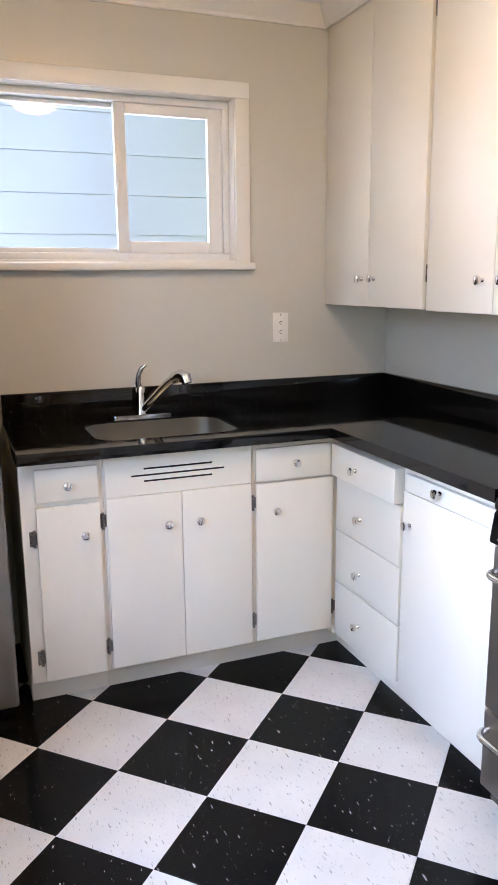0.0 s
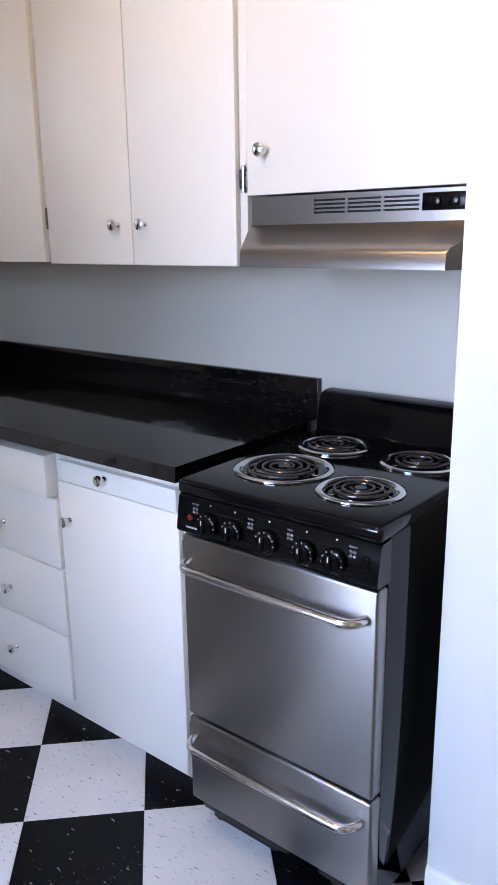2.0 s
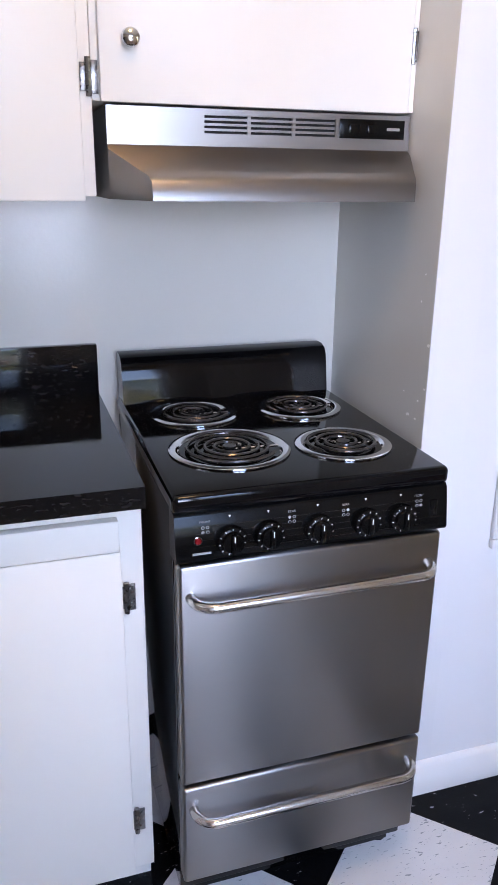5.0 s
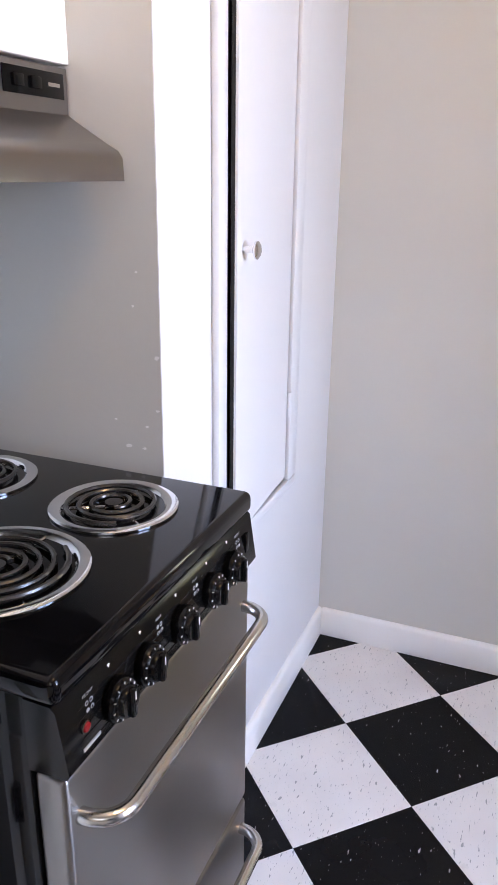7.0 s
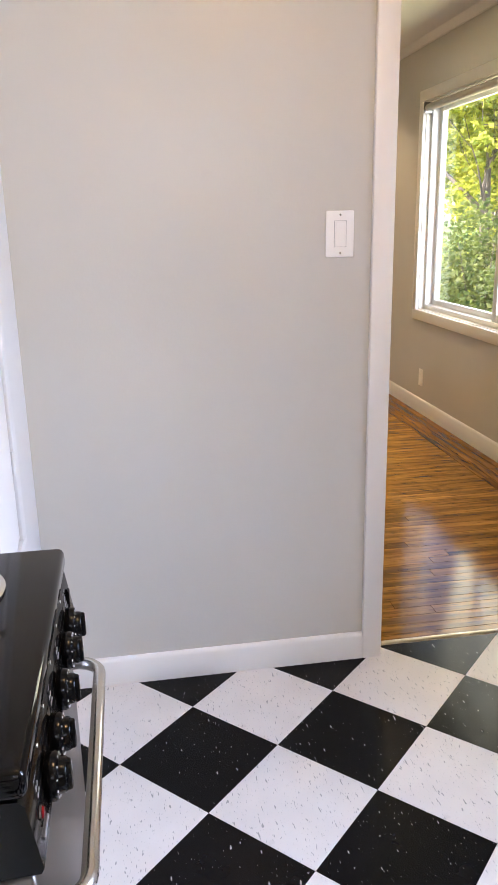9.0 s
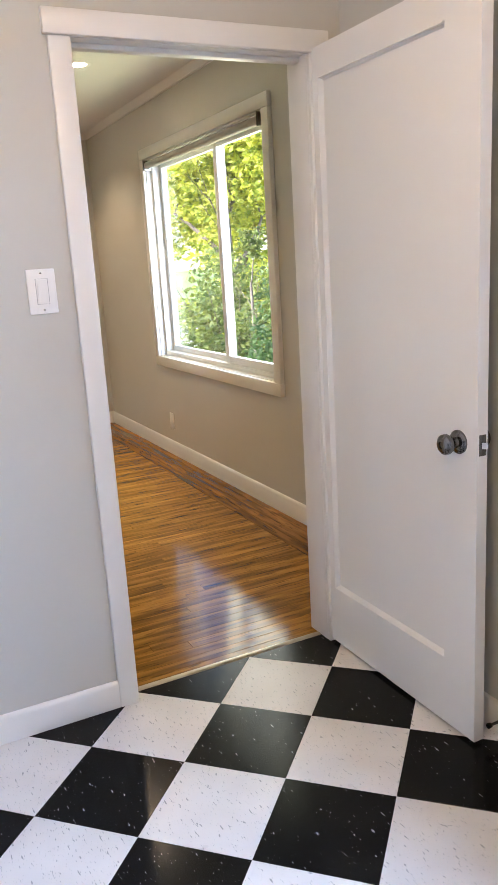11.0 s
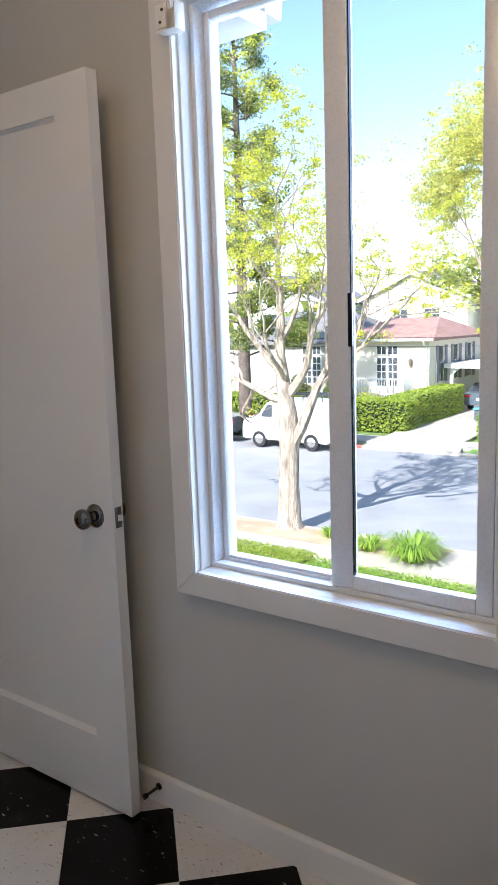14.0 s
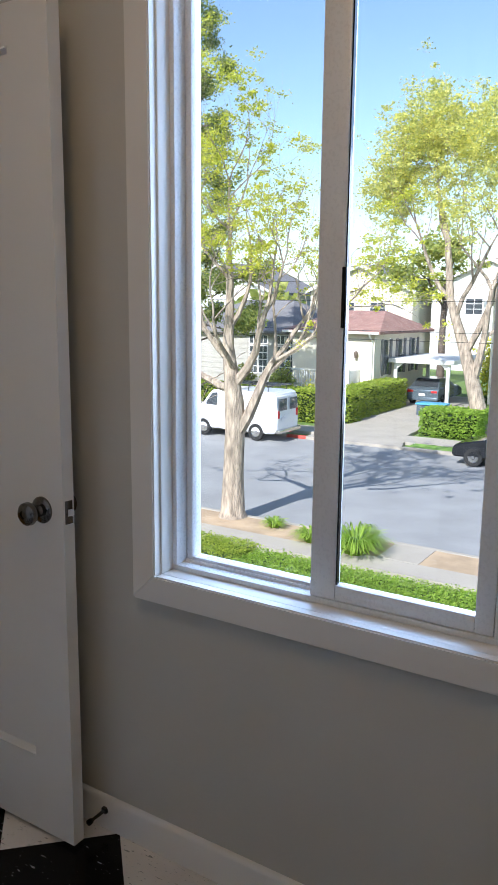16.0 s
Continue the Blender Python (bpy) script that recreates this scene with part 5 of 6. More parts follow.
tree((-15.05, -10.35, G + 0.1),
     [((-15.05, -10.35, G - 0.02), 0.44), ((-15.05, -10.35, G + 0.25), 0.31), ((-15.05, -10.34, -2.6), 0.255), ((-15.05, -10.3, -1.6), 0.25), ((-15.05, -10.32, -0.9), 0.24), ((-15.06, -10.42, -0.3), 0.19), ((-15.1, -10.55, 0.5), 0.14), ((-15.1, -10.5, 1.5), 0.10), ((-15.1, -10.55, 2.8), 0.06)],
     [((-15.05, -10.2, -1.6), (0.1, 0.95, 0.95), 2.0, 0.16), ((-15.05, -10.4, -0.55), (0, -1.0, 0.10), 1.5, 0.12), ((-15.07, -10.3, -0.4), (-0.2, 0.55, 1.0), 1.9, 0.12),
      ((-15.1, -10.5, 0.1), (0.3, -0.5, 0.9), 1.8, 0.09), ((-15.1, -10.5, 1.5), (0.1, 0.15, 1.0), 1.7, 0.08), ((-15.1, -10.5, 0.9), (-0.3, 0.4, 0.8), 1.6, 0.07), ((-15.05, -10.35, -0.1), (0.6, 0.1, 0.8), 1.6, 0.07),
      ((-15.1, -10.55, 2.7), (-0.1, -0.1, 1.0), 1.6, 0.05), ((-15.0, -9.1, 0.2), (0.1, 1.0, 0.32), 1.9, 0.07), ((-15.1, -10.5, 2.0), (0.1, -0.6, 1.0), 1.4, 0.05)],
     BARK, LEAFY, 30000, 0.038, 0.19, "pale-barked street tree with sparse yellow-green spring leaves", depth=4, kids=3, lift=0.13,
     keep=lambda t: t.z > 2.2 or t.y > -8.7 or rng.uniform() < 0.15)
tree((-31.8, -8.8, G + 0.1),
     [((-31.8, -8.8, G), 0.42), ((-31.8, -9.1, -2.4), 0.33), ((-31.8, -9.45, -1.2), 0.28), ((-31.85, -9.85, 0.0), 0.24), ((-31.9, -10.5, 1.8), 0.17), ((-31.9, -10.75, 4.3), 0.12), ((-31.9, -11.2, 6.0), 0.07)],
     [((-31.8, -9.3, -1.6), (0.1, 0.3, 1.0), 3.9, 0.19), ((-31.8, -9.7, -0.4), (0.1, 0.12, 1.0), 3.8, 0.16), ((-31.9, -10.5, 1.8), (0, -0.8, 1.0), 2.9, 0.11), ((-31.9, -10.8, 4.3), (0.1, -0.5, 1.0), 2.3, 0.09), ((-31.9, -10.2, 1.2), (0.1, 0.5, 1.0), 3.0, 0.11), ((-31.9, -11.0, 5.4), (0.1, -0.2, 1.0), 1.9, 0.07)],
     BARK, LEAFT, 24000, 0.075, 0.45, "tall spreading street tree with fresh green crown", depth=3, kids=3, lift=0.2,
     extra=(clump_points(blob_points((-31.8, -12.0, 8.7), (2.3, 2.2, 3.6), 110, 0.25), 13000, 0.42), clump_points(blob_points((-31.8, -13.3, 6.4), (2.0, 1.7, 2.3), 60, 0.2), 6500, 0.38), clump_points(blob_points((-31.8, -9.2, 8.0), (2.4, 2.6, 3.5), 100, 0.25), 11000, 0.42)))


def conifer(at, top, spread, label):
    th = thing("conifer", at, label, "tree")
    x, y, z = at
    part("trunk", tube([(x, y, z), (x, y, (z + top) / 2), (x, y, top)], [0.32, 0.2, 0.03], 10), BARKD, th)
    bm, pts, turn = bmesh.new(), [], 0.0
    zz = z + 3.5
    while zz < top - 0.3:
        f = (zz - z) / (top - z)
        for k in range(2):
            turn += 2.4
            a = turn + rng.uniform(-0.4, 0.4)
            L = spread * (1.18 - f) * rng.uniform(0.5, 1.3) + 0.35
            tip = Vector((x + math.cos(a) * L, y + math.sin(a) * L, zz + L * rng.uniform(0.0, 0.6)))
            mid = Vector((x, y, zz)).lerp(tip, 0.55) - Vector((0, 0, 0.10 * L))
            tube([(x, y, zz), mid, tip], [0.05, 0.035, 0.012], 5, bm, cap=False)
            for w in np.linspace(0.35, 1.0, max(3, int(L / 0.28))):
                c = mid.lerp(tip, float(w)) + Vector(rng.normal(size=3) * 0.15)
                pts.append(np.array(c) + rng.normal(size=(150, 3)) * np.array([0.22, 0.22, 0.15]) + np.array([0, 0, 0.06]))
        zz += 0.5
    part("limbs", bm, BARKD, th)
    leaves("needles", np.concatenate(pts), 0.075, NEEDLE, th, flat=0.8, long=1.8)


conifer((-28.2, -21.4, G + 0.1), 16.5, 2.9, "tall dark green conifer with tufted branches")


def shrub(at, radii, n, size, mat, label):
    th = thing("shrub", at, label, "shrub")
    c = (at[0], at[1], at[2] + radii[2] * 0.75)
    bm = bmesh.new()
    for k in range(7):
        a = rng.uniform(0, math.tau)
        tube([at, (at[0] + math.cos(a) * radii[0] * 0.3, at[1] + math.sin(a) * radii[1] * 0.3, c[2]), (at[0] + math.cos(a) * radii[0] * 0.6, at[1] + math.sin(a) * radii[1] * 0.6, c[2] + radii[2] * 0.5)], [0.04, 0.025, 0.01], 5, bm)
    part("stems", bm, BARKD, th)
    leaves("foliage", blob_points(c, radii, n, 0.3), size, mat, th)


shrub((-35.0, -20.4, G), (0.9, 0.9, 1.5), 2600, 0.10, LEAFG, "rounded green garden shrub beside the porch")
shrub((-34.6, -22.6, G), (1.0, 1.0, 1.4), 2600, 0.10, LEAFG, "rounded green garden shrub by the house wall")
shrub((-34.3, -18.3, G), (0.8, 1.5, 0.95), 2600, 0.10, LEAFY, "low yellow-green shrub in front of the porch rail")
shrub((-46.5, -12.0, G), (1.6, 1.6, 2.6), 2600, 0.16, LEAFY, "bright green shrub behind the carport")
shrub((-33.5, -26.8, G), (1.2, 1.2, 1.6), 2200, 0.10, LEAFY, "bright garden shrub by the picket fence")

# trees outside the next room's window
tree((-12.2, -26.5, G),
     [((-12.2, -26.5, G), 0.26), ((-12.2, -26.5, 0.0), 0.2), ((-12.3, -26.8, 3.0), 0.11)],
     [((-12.2, -26.5, 0.2), (0.3, 0.7, 1.0), 2.8, 0.12), ((-12.2, -26.6, 1.4), (0.5, -0.5, 1.0), 2.8, 0.11), ((-12.3, -26.8, 3.0), (-0.2, 0.2, 1), 2.8, 0.1), ((-12.2, -26.6, 0.8), (-0.8, 0.4, 0.8), 2.6, 0.1)],
     BARKD, LEAFM, 12000, 0.15, 0.5, "tall tree with bright yellow-green leaves beside the house", depth=3, kids=3,
     extra=(clump_points(blob_points((-12.5, -27.5, 5.0), (4.0, 4.5, 3.6), 130, 0.2), 12000, 0.6),))
tree((-17.5, -36.0, G),
     [((-17.5, -36.0, G), 0.3), ((-17.5, -36.0, 1.0), 0.22), ((-17.5, -36.0, 4.0), 0.12)],
     [((-17.5, -36.0, 0.5), (0.2, 0.8, 1.0), 3.4, 0.14), ((-17.5, -36.0, 2.0), (0.6, -0.6, 1.0), 3.4, 0.13), ((-17.5, -36.0, 4.0), (-0.2, 0.2, 1), 3.2, 0.1)],
     BARKD, LEAFM, 9000, 0.2, 0.7, "broad leafy green tree farther along the street", depth=3, kids=3,
     extra=(clump_points(blob_points((-16.5, -35.0, 4.5), (5.5, 5.0, 4.4), 120, 0.2), 11000, 0.8),))
tree((-7.0, -14.6, G),
     [((-7.0, -14.6, G), 0.06), ((-6.95, -14.5, -1.0), 0.05), ((-7.0, -14.7, 0.9), 0.03)],
     [((-6.95, -14.5, -1.2), (0.4, 0.8, 0.9), 0.8, 0.025), ((-6.97, -14.6, -0.3), (-0.5, -0.5, 0.8), 0.8, 0.022), ((-7.0, -14.7, 0.9), (0, 0.2, 1), 0.6, 0.02)],
     BARKD, LEAFN, 900, 0.07, 0.22, "slim dark sapling with sparse leaves", depth=2, kids=2)
shrub((-5.6, -10.6, G), (1.4, 1.7, 3.0), 9000, 0.09, LEAFD, "tall dark green shrub under the far room's window")
shrub((-10.5, -23.0, G), (3.0, 3.4, 3.6), 9000, 0.13, LEAFN, "large loose green shrub beside the house")
shrub((-14.5, -29.5, G), (3.4, 3.4, 3.4), 7000, 0.16, LEAFM, "large bright green shrub by the street trees")
shrub((-8.6, -16.0, G), (1.8, 2.6, 2.2), 6000, 0.11, LEAFN, "large green shrub beside the house")

# ---- vehicles ----


def wheel(th, x, y, r, w, side):
    t = part("tyre", lathe(((r * 0.60, 0), (r * 0.95, 0), (r, w * 0.15), (r, w * 0.85), (r * 0.95, w), (r * 0.60, w)), (x, y, G + r), side, 28), RUBBER, th)
    part("rim", lathe(((r * 0.62, w * 0.9), (r * 0.58, w * 0.98), (r * 0.52, w * 0.80), (r * 0.25, w * 0.78), (r * 0.18, w * 0.95), (0, w * 0.95)), (x, y, G + r), side, 20), ALU, t)


def vehicle(name, x_near, w, y_rear, y_front, body, cabin, paint, panes, wheels, wheel_r, label, cat, tails):
    """A car along the street: side outlines (along, up) run from the rear; +x is its near side."""
    L = y_front - y_rear
    th = thing(name, (x_near - w / 2, (y_rear + y_front) / 2, G), label, cat)
    yy = lambda f: y_rear + L * f
    bm = prism([(yy(f), G + z) for f, z in body], "x", x_near - w, x_near)
    bmesh.ops.recalc_face_normals(bm, faces=bm.faces)
    bmesh.ops.bevel(bm, geom=bm.edges[:], offset=0.05, segments=3, affect="EDGES", clamp_overlap=True)
    part("body", bm, paint, th)
    if cabin:
        bm = bmesh.new()
        a = [bm.verts.new((x_near - (0.04 + 0.16 * (z - cabin[0][1]) / 0.6), yy(f), G + z)) for f, z in cabin]
        b = [bm.verts.new((x_near - w + (0.04 + 0.16 * (z - cabin[0][1]) / 0.6), yy(f), G + z)) for f, z in cabin]
        k = len(cabin)
        bm.faces.new(a)
        bm.faces.new(b[::-1])
        for i in range(k):
            bm.faces.new((a[i], a[(i + 1) % k], b[(i + 1) % k], b[i]))
        bmesh.ops.recalc_face_normals(bm, faces=bm.faces)
        bmesh.ops.bevel(bm, geom=bm.edges[:], offset=0.04, segments=2, affect="EDGES", clamp_overlap=True)
        part("cabin", bm, paint, th)
    for pts in panes:
        bm = bmesh.new()
        vs2 = [bm.verts.new((x_near + dx, yy(f), G + z)) for f, z, dx in pts]
        vs3 = [bm.verts.new((x_near + dx - 0.03, yy(f), G + z)) for f, z, dx in pts]
        k = len(pts)
        bm.faces.new(vs2)
        bm.faces.new(vs3[::-1])
        for i in range(k):
            bm.faces.new((vs2[i], vs2[(i + 1) % k], vs3[(i + 1) % k], vs3[i]))
        part("side_window", bm, WINDARK, th, smooth=False)
    for f in wheels:
        wheel(th, x_near - 0.18, yy(f), wheel_r, 0.2, "X")
        wheel(th, x_near - w + 0.18, yy(f), wheel_r, 0.2, "-X")
    sgn = 1 if y_rear > y_front else -1
    for x in (x_near - 0.14, x_near - w + 0.14):
        part("tail_light", box(x - 0.07, x + 0.07, y_rear - 0.02, y_rear + 0.025 * sgn, G + tails[0], G + tails[1], 0.01), TAIL, th)
    return th


van = vehicle("van", -25.2, 1.75, -15.0, -19.4,
              [(0, 0.42), (0, 1.2), (0.015, 1.85), (0.05, 1.97), (0.60, 1.97), (0.70, 1.92), (0.80, 1.42), (0.97, 1.18), (1.0, 0.95), (1.0, 0.35), (0.05, 0.32)], None, VANW,
              [[(0.64, 1.30, 0.006), (0.64, 1.82, 0.006), (0.695, 1.80, 0.006), (0.765, 1.40, 0.006), (0.765, 1.30, 0.006)]],
              (0.22, 0.80), 0.35, "white cargo van with ladder rack parked across the street", "van", (0.95, 1.25))
part("rear_window", box(-25.95, -25.35, -14.990, -14.970, G + 1.25, G + 1.72, 0.008), WINDARK, van)
part("rear_window", box(-26.80, -26.20, -14.990, -14.970, G + 1.25, G + 1.72, 0.008), WINDARK, van)
part("bumper", box(-26.95, -25.20, -15.020, -14.860, G + 0.36, G + 0.52, 0.03), ALU, van)
part("number_plate", box(-25.85, -25.55, -14.985, -14.965, G + 0.85, G + 1.0), PRINT, van)
rack = bmesh.new()
for y in (-15.5, -16.4, -17.3):
    tube([(-26.80, y, G + 1.97), (-26.80, y, G + 2.18), (-25.35, y, G + 2.18), (-25.35, y, G + 1.97)], 0.02, 6, rack)
for x in (-26.50, -26.10, -25.65):
    tube([(x, -15.100, G + 2.22), (x, -17.7, G + 2.22)], 0.03, 6, rack)
for k in range(7):
    tube([(-26.10, -15.300 - 0.35 * k, G + 2.22), (-25.65, -15.300 - 0.35 * k, G + 2.22)], 0.018, 5, rack)
part("roof_rack", rack, NICKEL, van, "grey ladder rack with a ladder")
vehicle("pickup_truck", -25.3, 1.75, -20.1, -25.4,
        [(0, 0.5), (0, 1.15), (0.33, 1.15), (0.34, 1.75), (0.58, 1.75), (0.68, 1.2), (0.97, 1.1), (1, 0.5)], None, CARD,
        [[(0.37, 1.25, 0.006), (0.37, 1.65, 0.006), (0.56, 1.65, 0.006), (0.63, 1.25, 0.006)]], (0.2, 0.82), 0.38, "dark grey pickup truck parked ahead of the van", "truck", (0.85, 1.1))
vehicle("black_car", -25.1, 1.70, -3.7, -8.0,
        [(0, 0.3), (0, 0.85), (0.1, 0.98), (0.75, 0.95), (0.97, 0.75), (1, 0.6), (1, 0.3)],
        [(0.05, 0.93), (0.14, 1.38), (0.50, 1.45), (0.76, 0.93)], CARK,
        [[(0.18, 1.0, -0.06), (0.20, 1.32, -0.145), (0.48, 1.37, -0.16), (0.66, 1.0, -0.06)]], (0.18, 0.83), 0.32, "small black car parked at the far kerb", "car", (0.7, 0.85))


def parked_away(x_rear, yc, paint, label, scale=1.0):
    """A car in the carport, its rear towards the street."""
    th = thing("parked_car", (x_rear - 2.2, yc, G + 0.1), label, "car")
    z = G + 0.11
    bm = prism([(x_rear, z + 0.3), (x_rear, z + 0.85), (x_rear - 0.3, z + 1.0), (x_rear - 3.6, z + 0.95), (x_rear - 4.3, z + 0.7), (x_rear - 4.35, z + 0.3)], "y", yc - 0.88, yc + 0.88)
    bmesh.ops.recalc_face_normals(bm, faces=bm.faces)
    bmesh.ops.bevel(bm, geom=bm.edges[:], offset=0.06, segments=3, affect="EDGES", clamp_overlap=True)
    part("body", bm, paint, th)
    bm = bmesh.new()
    for x, zz, hw in ((x_rear - 0.35, 0.96, 0.80), (x_rear - 1.0, 1.42, 0.62), (x_rear - 2.2, 1.45, 0.62), (x_rear - 3.1, 0.96, 0.80)):
        bm.verts.new((x, yc - hw, z + zz))
        bm.verts.new((x, yc + hw, z + zz))
    v = list(bm.verts)
    for a, b, c, d in ((0, 1, 3, 2), (2, 3, 5, 4), (4, 5, 7, 6), (0, 6, 7, 1)):
        bm.faces.new((v[a], v[b], v[c], v[d]))
    bm.faces.new((v[0], v[2], v[4], v[6]))
    bm.faces.new((v[1], v[3], v[5], v[7]))
    part("cabin", bm, paint, th, smooth=False)
    bm = bmesh.new()
    q = [bm.verts.new(c) for c in ((x_rear - 0.40, yc - 0.72, z + 1.02), (x_rear - 0.40, yc + 0.72, z + 1.02), (x_rear - 0.93, yc + 0.57, z + 1.40), (x_rear - 0.93, yc - 0.57, z + 1.40))]
    bm.faces.new(q)
    bmesh.ops.solidify(bm, geom=bm.faces[:], thickness=-0.02)
    part("rear_window", bm, WINDARK, th, smooth=False)
    for s in (-1, 1):
        part("tail_light", box(x_rear - 0.05, x_rear + 0.012, yc + s * 0.66 - 0.16, yc + s * 0.66 + 0.16, z + 0.72, z + 0.84, 0.01), TAIL, th)
        t = part("tyre", lathe(((0.2, 0), (0.31, 0), (0.32, 0.03), (0.32, 0.17), (0.31, 0.2), (0.2, 0.2)), (x_rear - 0.8, yc + s * 0.68, z + 0.32), "Y" if s > 0 else "-Y", 20), RUBBER, th)
    part("number_plate", box(x_rear - 0.01, x_rear + 0.014, yc - 0.17, yc + 0.17, z + 0.55, z + 0.68), PRINT, th)
    part("bumper", box(x_rear - 0.1, x_rear + 0.03, yc - 0.86, yc + 0.86, z + 0.30, z + 0.48, 0.03), paint, th)


parked_away(-39.2, -14.1, CARG, "grey-blue car parked under the white carport")

# ---- houses across the street ----


def house_window(th, x, y0, y1, z0, z1, cols, rows):
    """A white window with bars on a wall that faces +x."""
    w = part("window", box(x - 0.02, x + 0.03, y0, y1, z0, z1, 0.008), WHITE, th)
    n, m = cols, rows
    pw, ph = (y1 - y0 - 0.06) / n, (z1 - z0 - 0.06) / m
    for i in range(n):
        for j in range(m):
            part("pane", box(x + 0.026, x + 0.036, y0 + 0.03 + pw * i + 0.025, y0 + 0.03 + pw * (i + 1) - 0.025, z0 + 0.03 + ph * j + 0.025, z0 + 0.03 + ph * (j + 1) - 0.025), WINDARK, w, smooth=False)


def hip_roof(x0, x1, y0, y1, z0, z1, over, inset):
    bm = bmesh.new()
    a = [bm.verts.new(c) for c in ((x0 - over, y0 - over, z0), (x1 + over, y0 - over, z0), (x1 + over, y1 + over, z0), (x0 - over, y1 + over, z0))]
    lo = [bm.verts.new((v.co.x, v.co.y, z0 - 0.14)) for v in a]
    xm = (x0 + x1) / 2
    r0, r1 = bm.verts.new((xm, y0 + inset, z1)), bm.verts.new((xm, y1 - inset, z1))
    bm.faces.new((a[1], a[2], r1, r0))
    bm.faces.new((a[3], a[0], r0, r1))
    bm.faces.new((a[0], a[1], r0))
    bm.faces.new((a[2], a[3], r1))
    bm.faces.new(lo)
    for i in range(4):
        bm.faces.new((a[i], a[(i + 1) % 4], lo[(i + 1) % 4], lo[i]))
    return bm


h1 = thing("cream_house", (-42, -20, G), "cream one-storey house with red-brown shingle hip roof", "house")
part("wall", box(-44.6, -37, -20.9, -16.0, G, 0.22), CREAM, h1, smooth=False)
part("side_wing", box(-47, -37.4, -29.5, -20.901, G, 0.10), SHING, h1, "grey shingled side wing", smooth=False)
part("roof", hip_roof(-44.6, -37, -20.9, -16.0, 0.23, 1.30, 0.45, 1.0), ROOFR, h1, smooth=False)
part("wing_roof", hip_roof(-47, -37.4, -29.5, -21.3, 0.11, 1.9, 0.4, 2.4), ROOFG, h1, smooth=False)
part("gutter", box(-36.56, -36.48, -21.3, -15.6, 0.09, 0.22, 0.02), WHITE, h1)
part("downpipe", tube([(-36.52, -16.12, 0.09), (-36.60, -16.12, -0.05), (-36.93, -16.12, -0.25), (-36.93, -16.12, -3.7)], 0.05, 8), WHITE, h1)
# tall glazed double doors with a transom over each leaf
for y0 in (-19.02, -18.36, -24.0, -23.34, -22.2, -21.54):
    fx = -37.0 if y0 > -21 else -37.4
    house_window(h1, fx, y0, y0 + 0.62, -2.35, -0.72, 2, 4)
    house_window(h1, fx, y0, y0 + 0.62, -0.66, -0.12, 2, 1)
part("wall_lantern", lathe(((0, 0), (0.09, 0.02), (0.12, 0.3), (0.05, 0.38), (0, 0.4)), (-36.88, -17.0, -1.2), n=8), BARKD, h1)
for k in range(3):
    x = -38.6 - 2.1 * k
    part("side_window", box(x - 0.42, x + 0.42, -16.0, -15.95, -2.1, -0.25, 0.01), WINDARK, h1)
    for dx in (-0.60, 0.60):
        part("shutter", box(x + dx - 0.15, x + dx + 0.15, -16.0, -15.94, -2.15, -0.2, 0.01), ROOFG, h1)
for k in range(10):
    z = G + 0.5 + 0.30 * k
    part("wall_course", prism([(-37.4, z), (-37.375, z), (-37.395, z + 0.29), (-37.4, z + 0.29)], "y", -29.49, -24.1), SHING, h1, smooth=False)
pr = thing("porch_rail", (-35.6, -18.6, G), "white painted wooden porch rail with pickets", "railing")
part("porch_deck", box(-36.99, -35.5, -20.15, -16.8, G, -2.75), CONC, pr, smooth=False)
part("rail", box(-35.64, -35.56, -20.15, -16.8, -1.86, -1.78, 0.01), WHITE, pr)
part("rail", box(-35.63, -35.57, -20.15, -16.8, -2.62, -2.56, 0.01), WHITE, pr)
for k in range(23):
    y = -20.1 + 0.148 * k
    part("picket", box(-35.62, -35.58, y - 0.02, y + 0.02, -2.74, -1.84), WHITE, pr, smooth=False)
part("post", box(-35.66, -35.54, -16.86, -16.74, -2.75, -1.66, 0.01), WHITE, pr)
part("end_board", box(-36.98, -35.67, -16.83, -16.77, -2.74, -1.78, 0.01), WHITE, pr)
fn = thing("picket_fence", (-33.3, -28, G), "white picket fence beside the garden", "fence")
for k in range(40):
    y = -31.0 + 0.15 * k
    part("picket", prism([(y - 0.04, G), (y + 0.04, G), (y + 0.04, -1.95), (y, -1.85), (y - 0.04, -1.95)], "x", -33.32, -33.29), WHITE, fn, smooth=False)
part("rail", box(-33.289, -33.25, -31.1, -25.0, -2.25, -2.17), WHITE, fn, smooth=False)
cpo = thing("carport", (-41.6, -14.1, G), "white flat-roofed open carport at the end of the driveway", "carport")
part("roof", box(-44.6, -38.7, -15.9, -12.3, -1.45, -1.20, 0.03), WHITE, cpo)
for x in (-39.0, -44.2):
    for y in (-15.55, -12.65):
        part("post", box(x - 0.09, x + 0.09, y - 0.09, y + 0.09, G + 0.1, -1.451, 0.01), WHITE, cpo)
part("brace", prism([(-15.46, -1.75), (-15.46, -1.451), (-15.1, -1.451)], "x", -39.05, -38.95), WHITE, cpo)
part("brace", prism([(-12.74, -1.75), (-12.74, -1.451), (-13.1, -1.451)], "x", -39.05, -38.95), WHITE, cpo)
bn = thing("storage_bin", (-36.0, -12.4, G), "blue lidded plastic storage bin by the hedge", "bin")
part("tub", box(-36.4, -35.6, -13.1, -11.7, G + 0.10, G + 0.62, 0.06), CARG, bn)
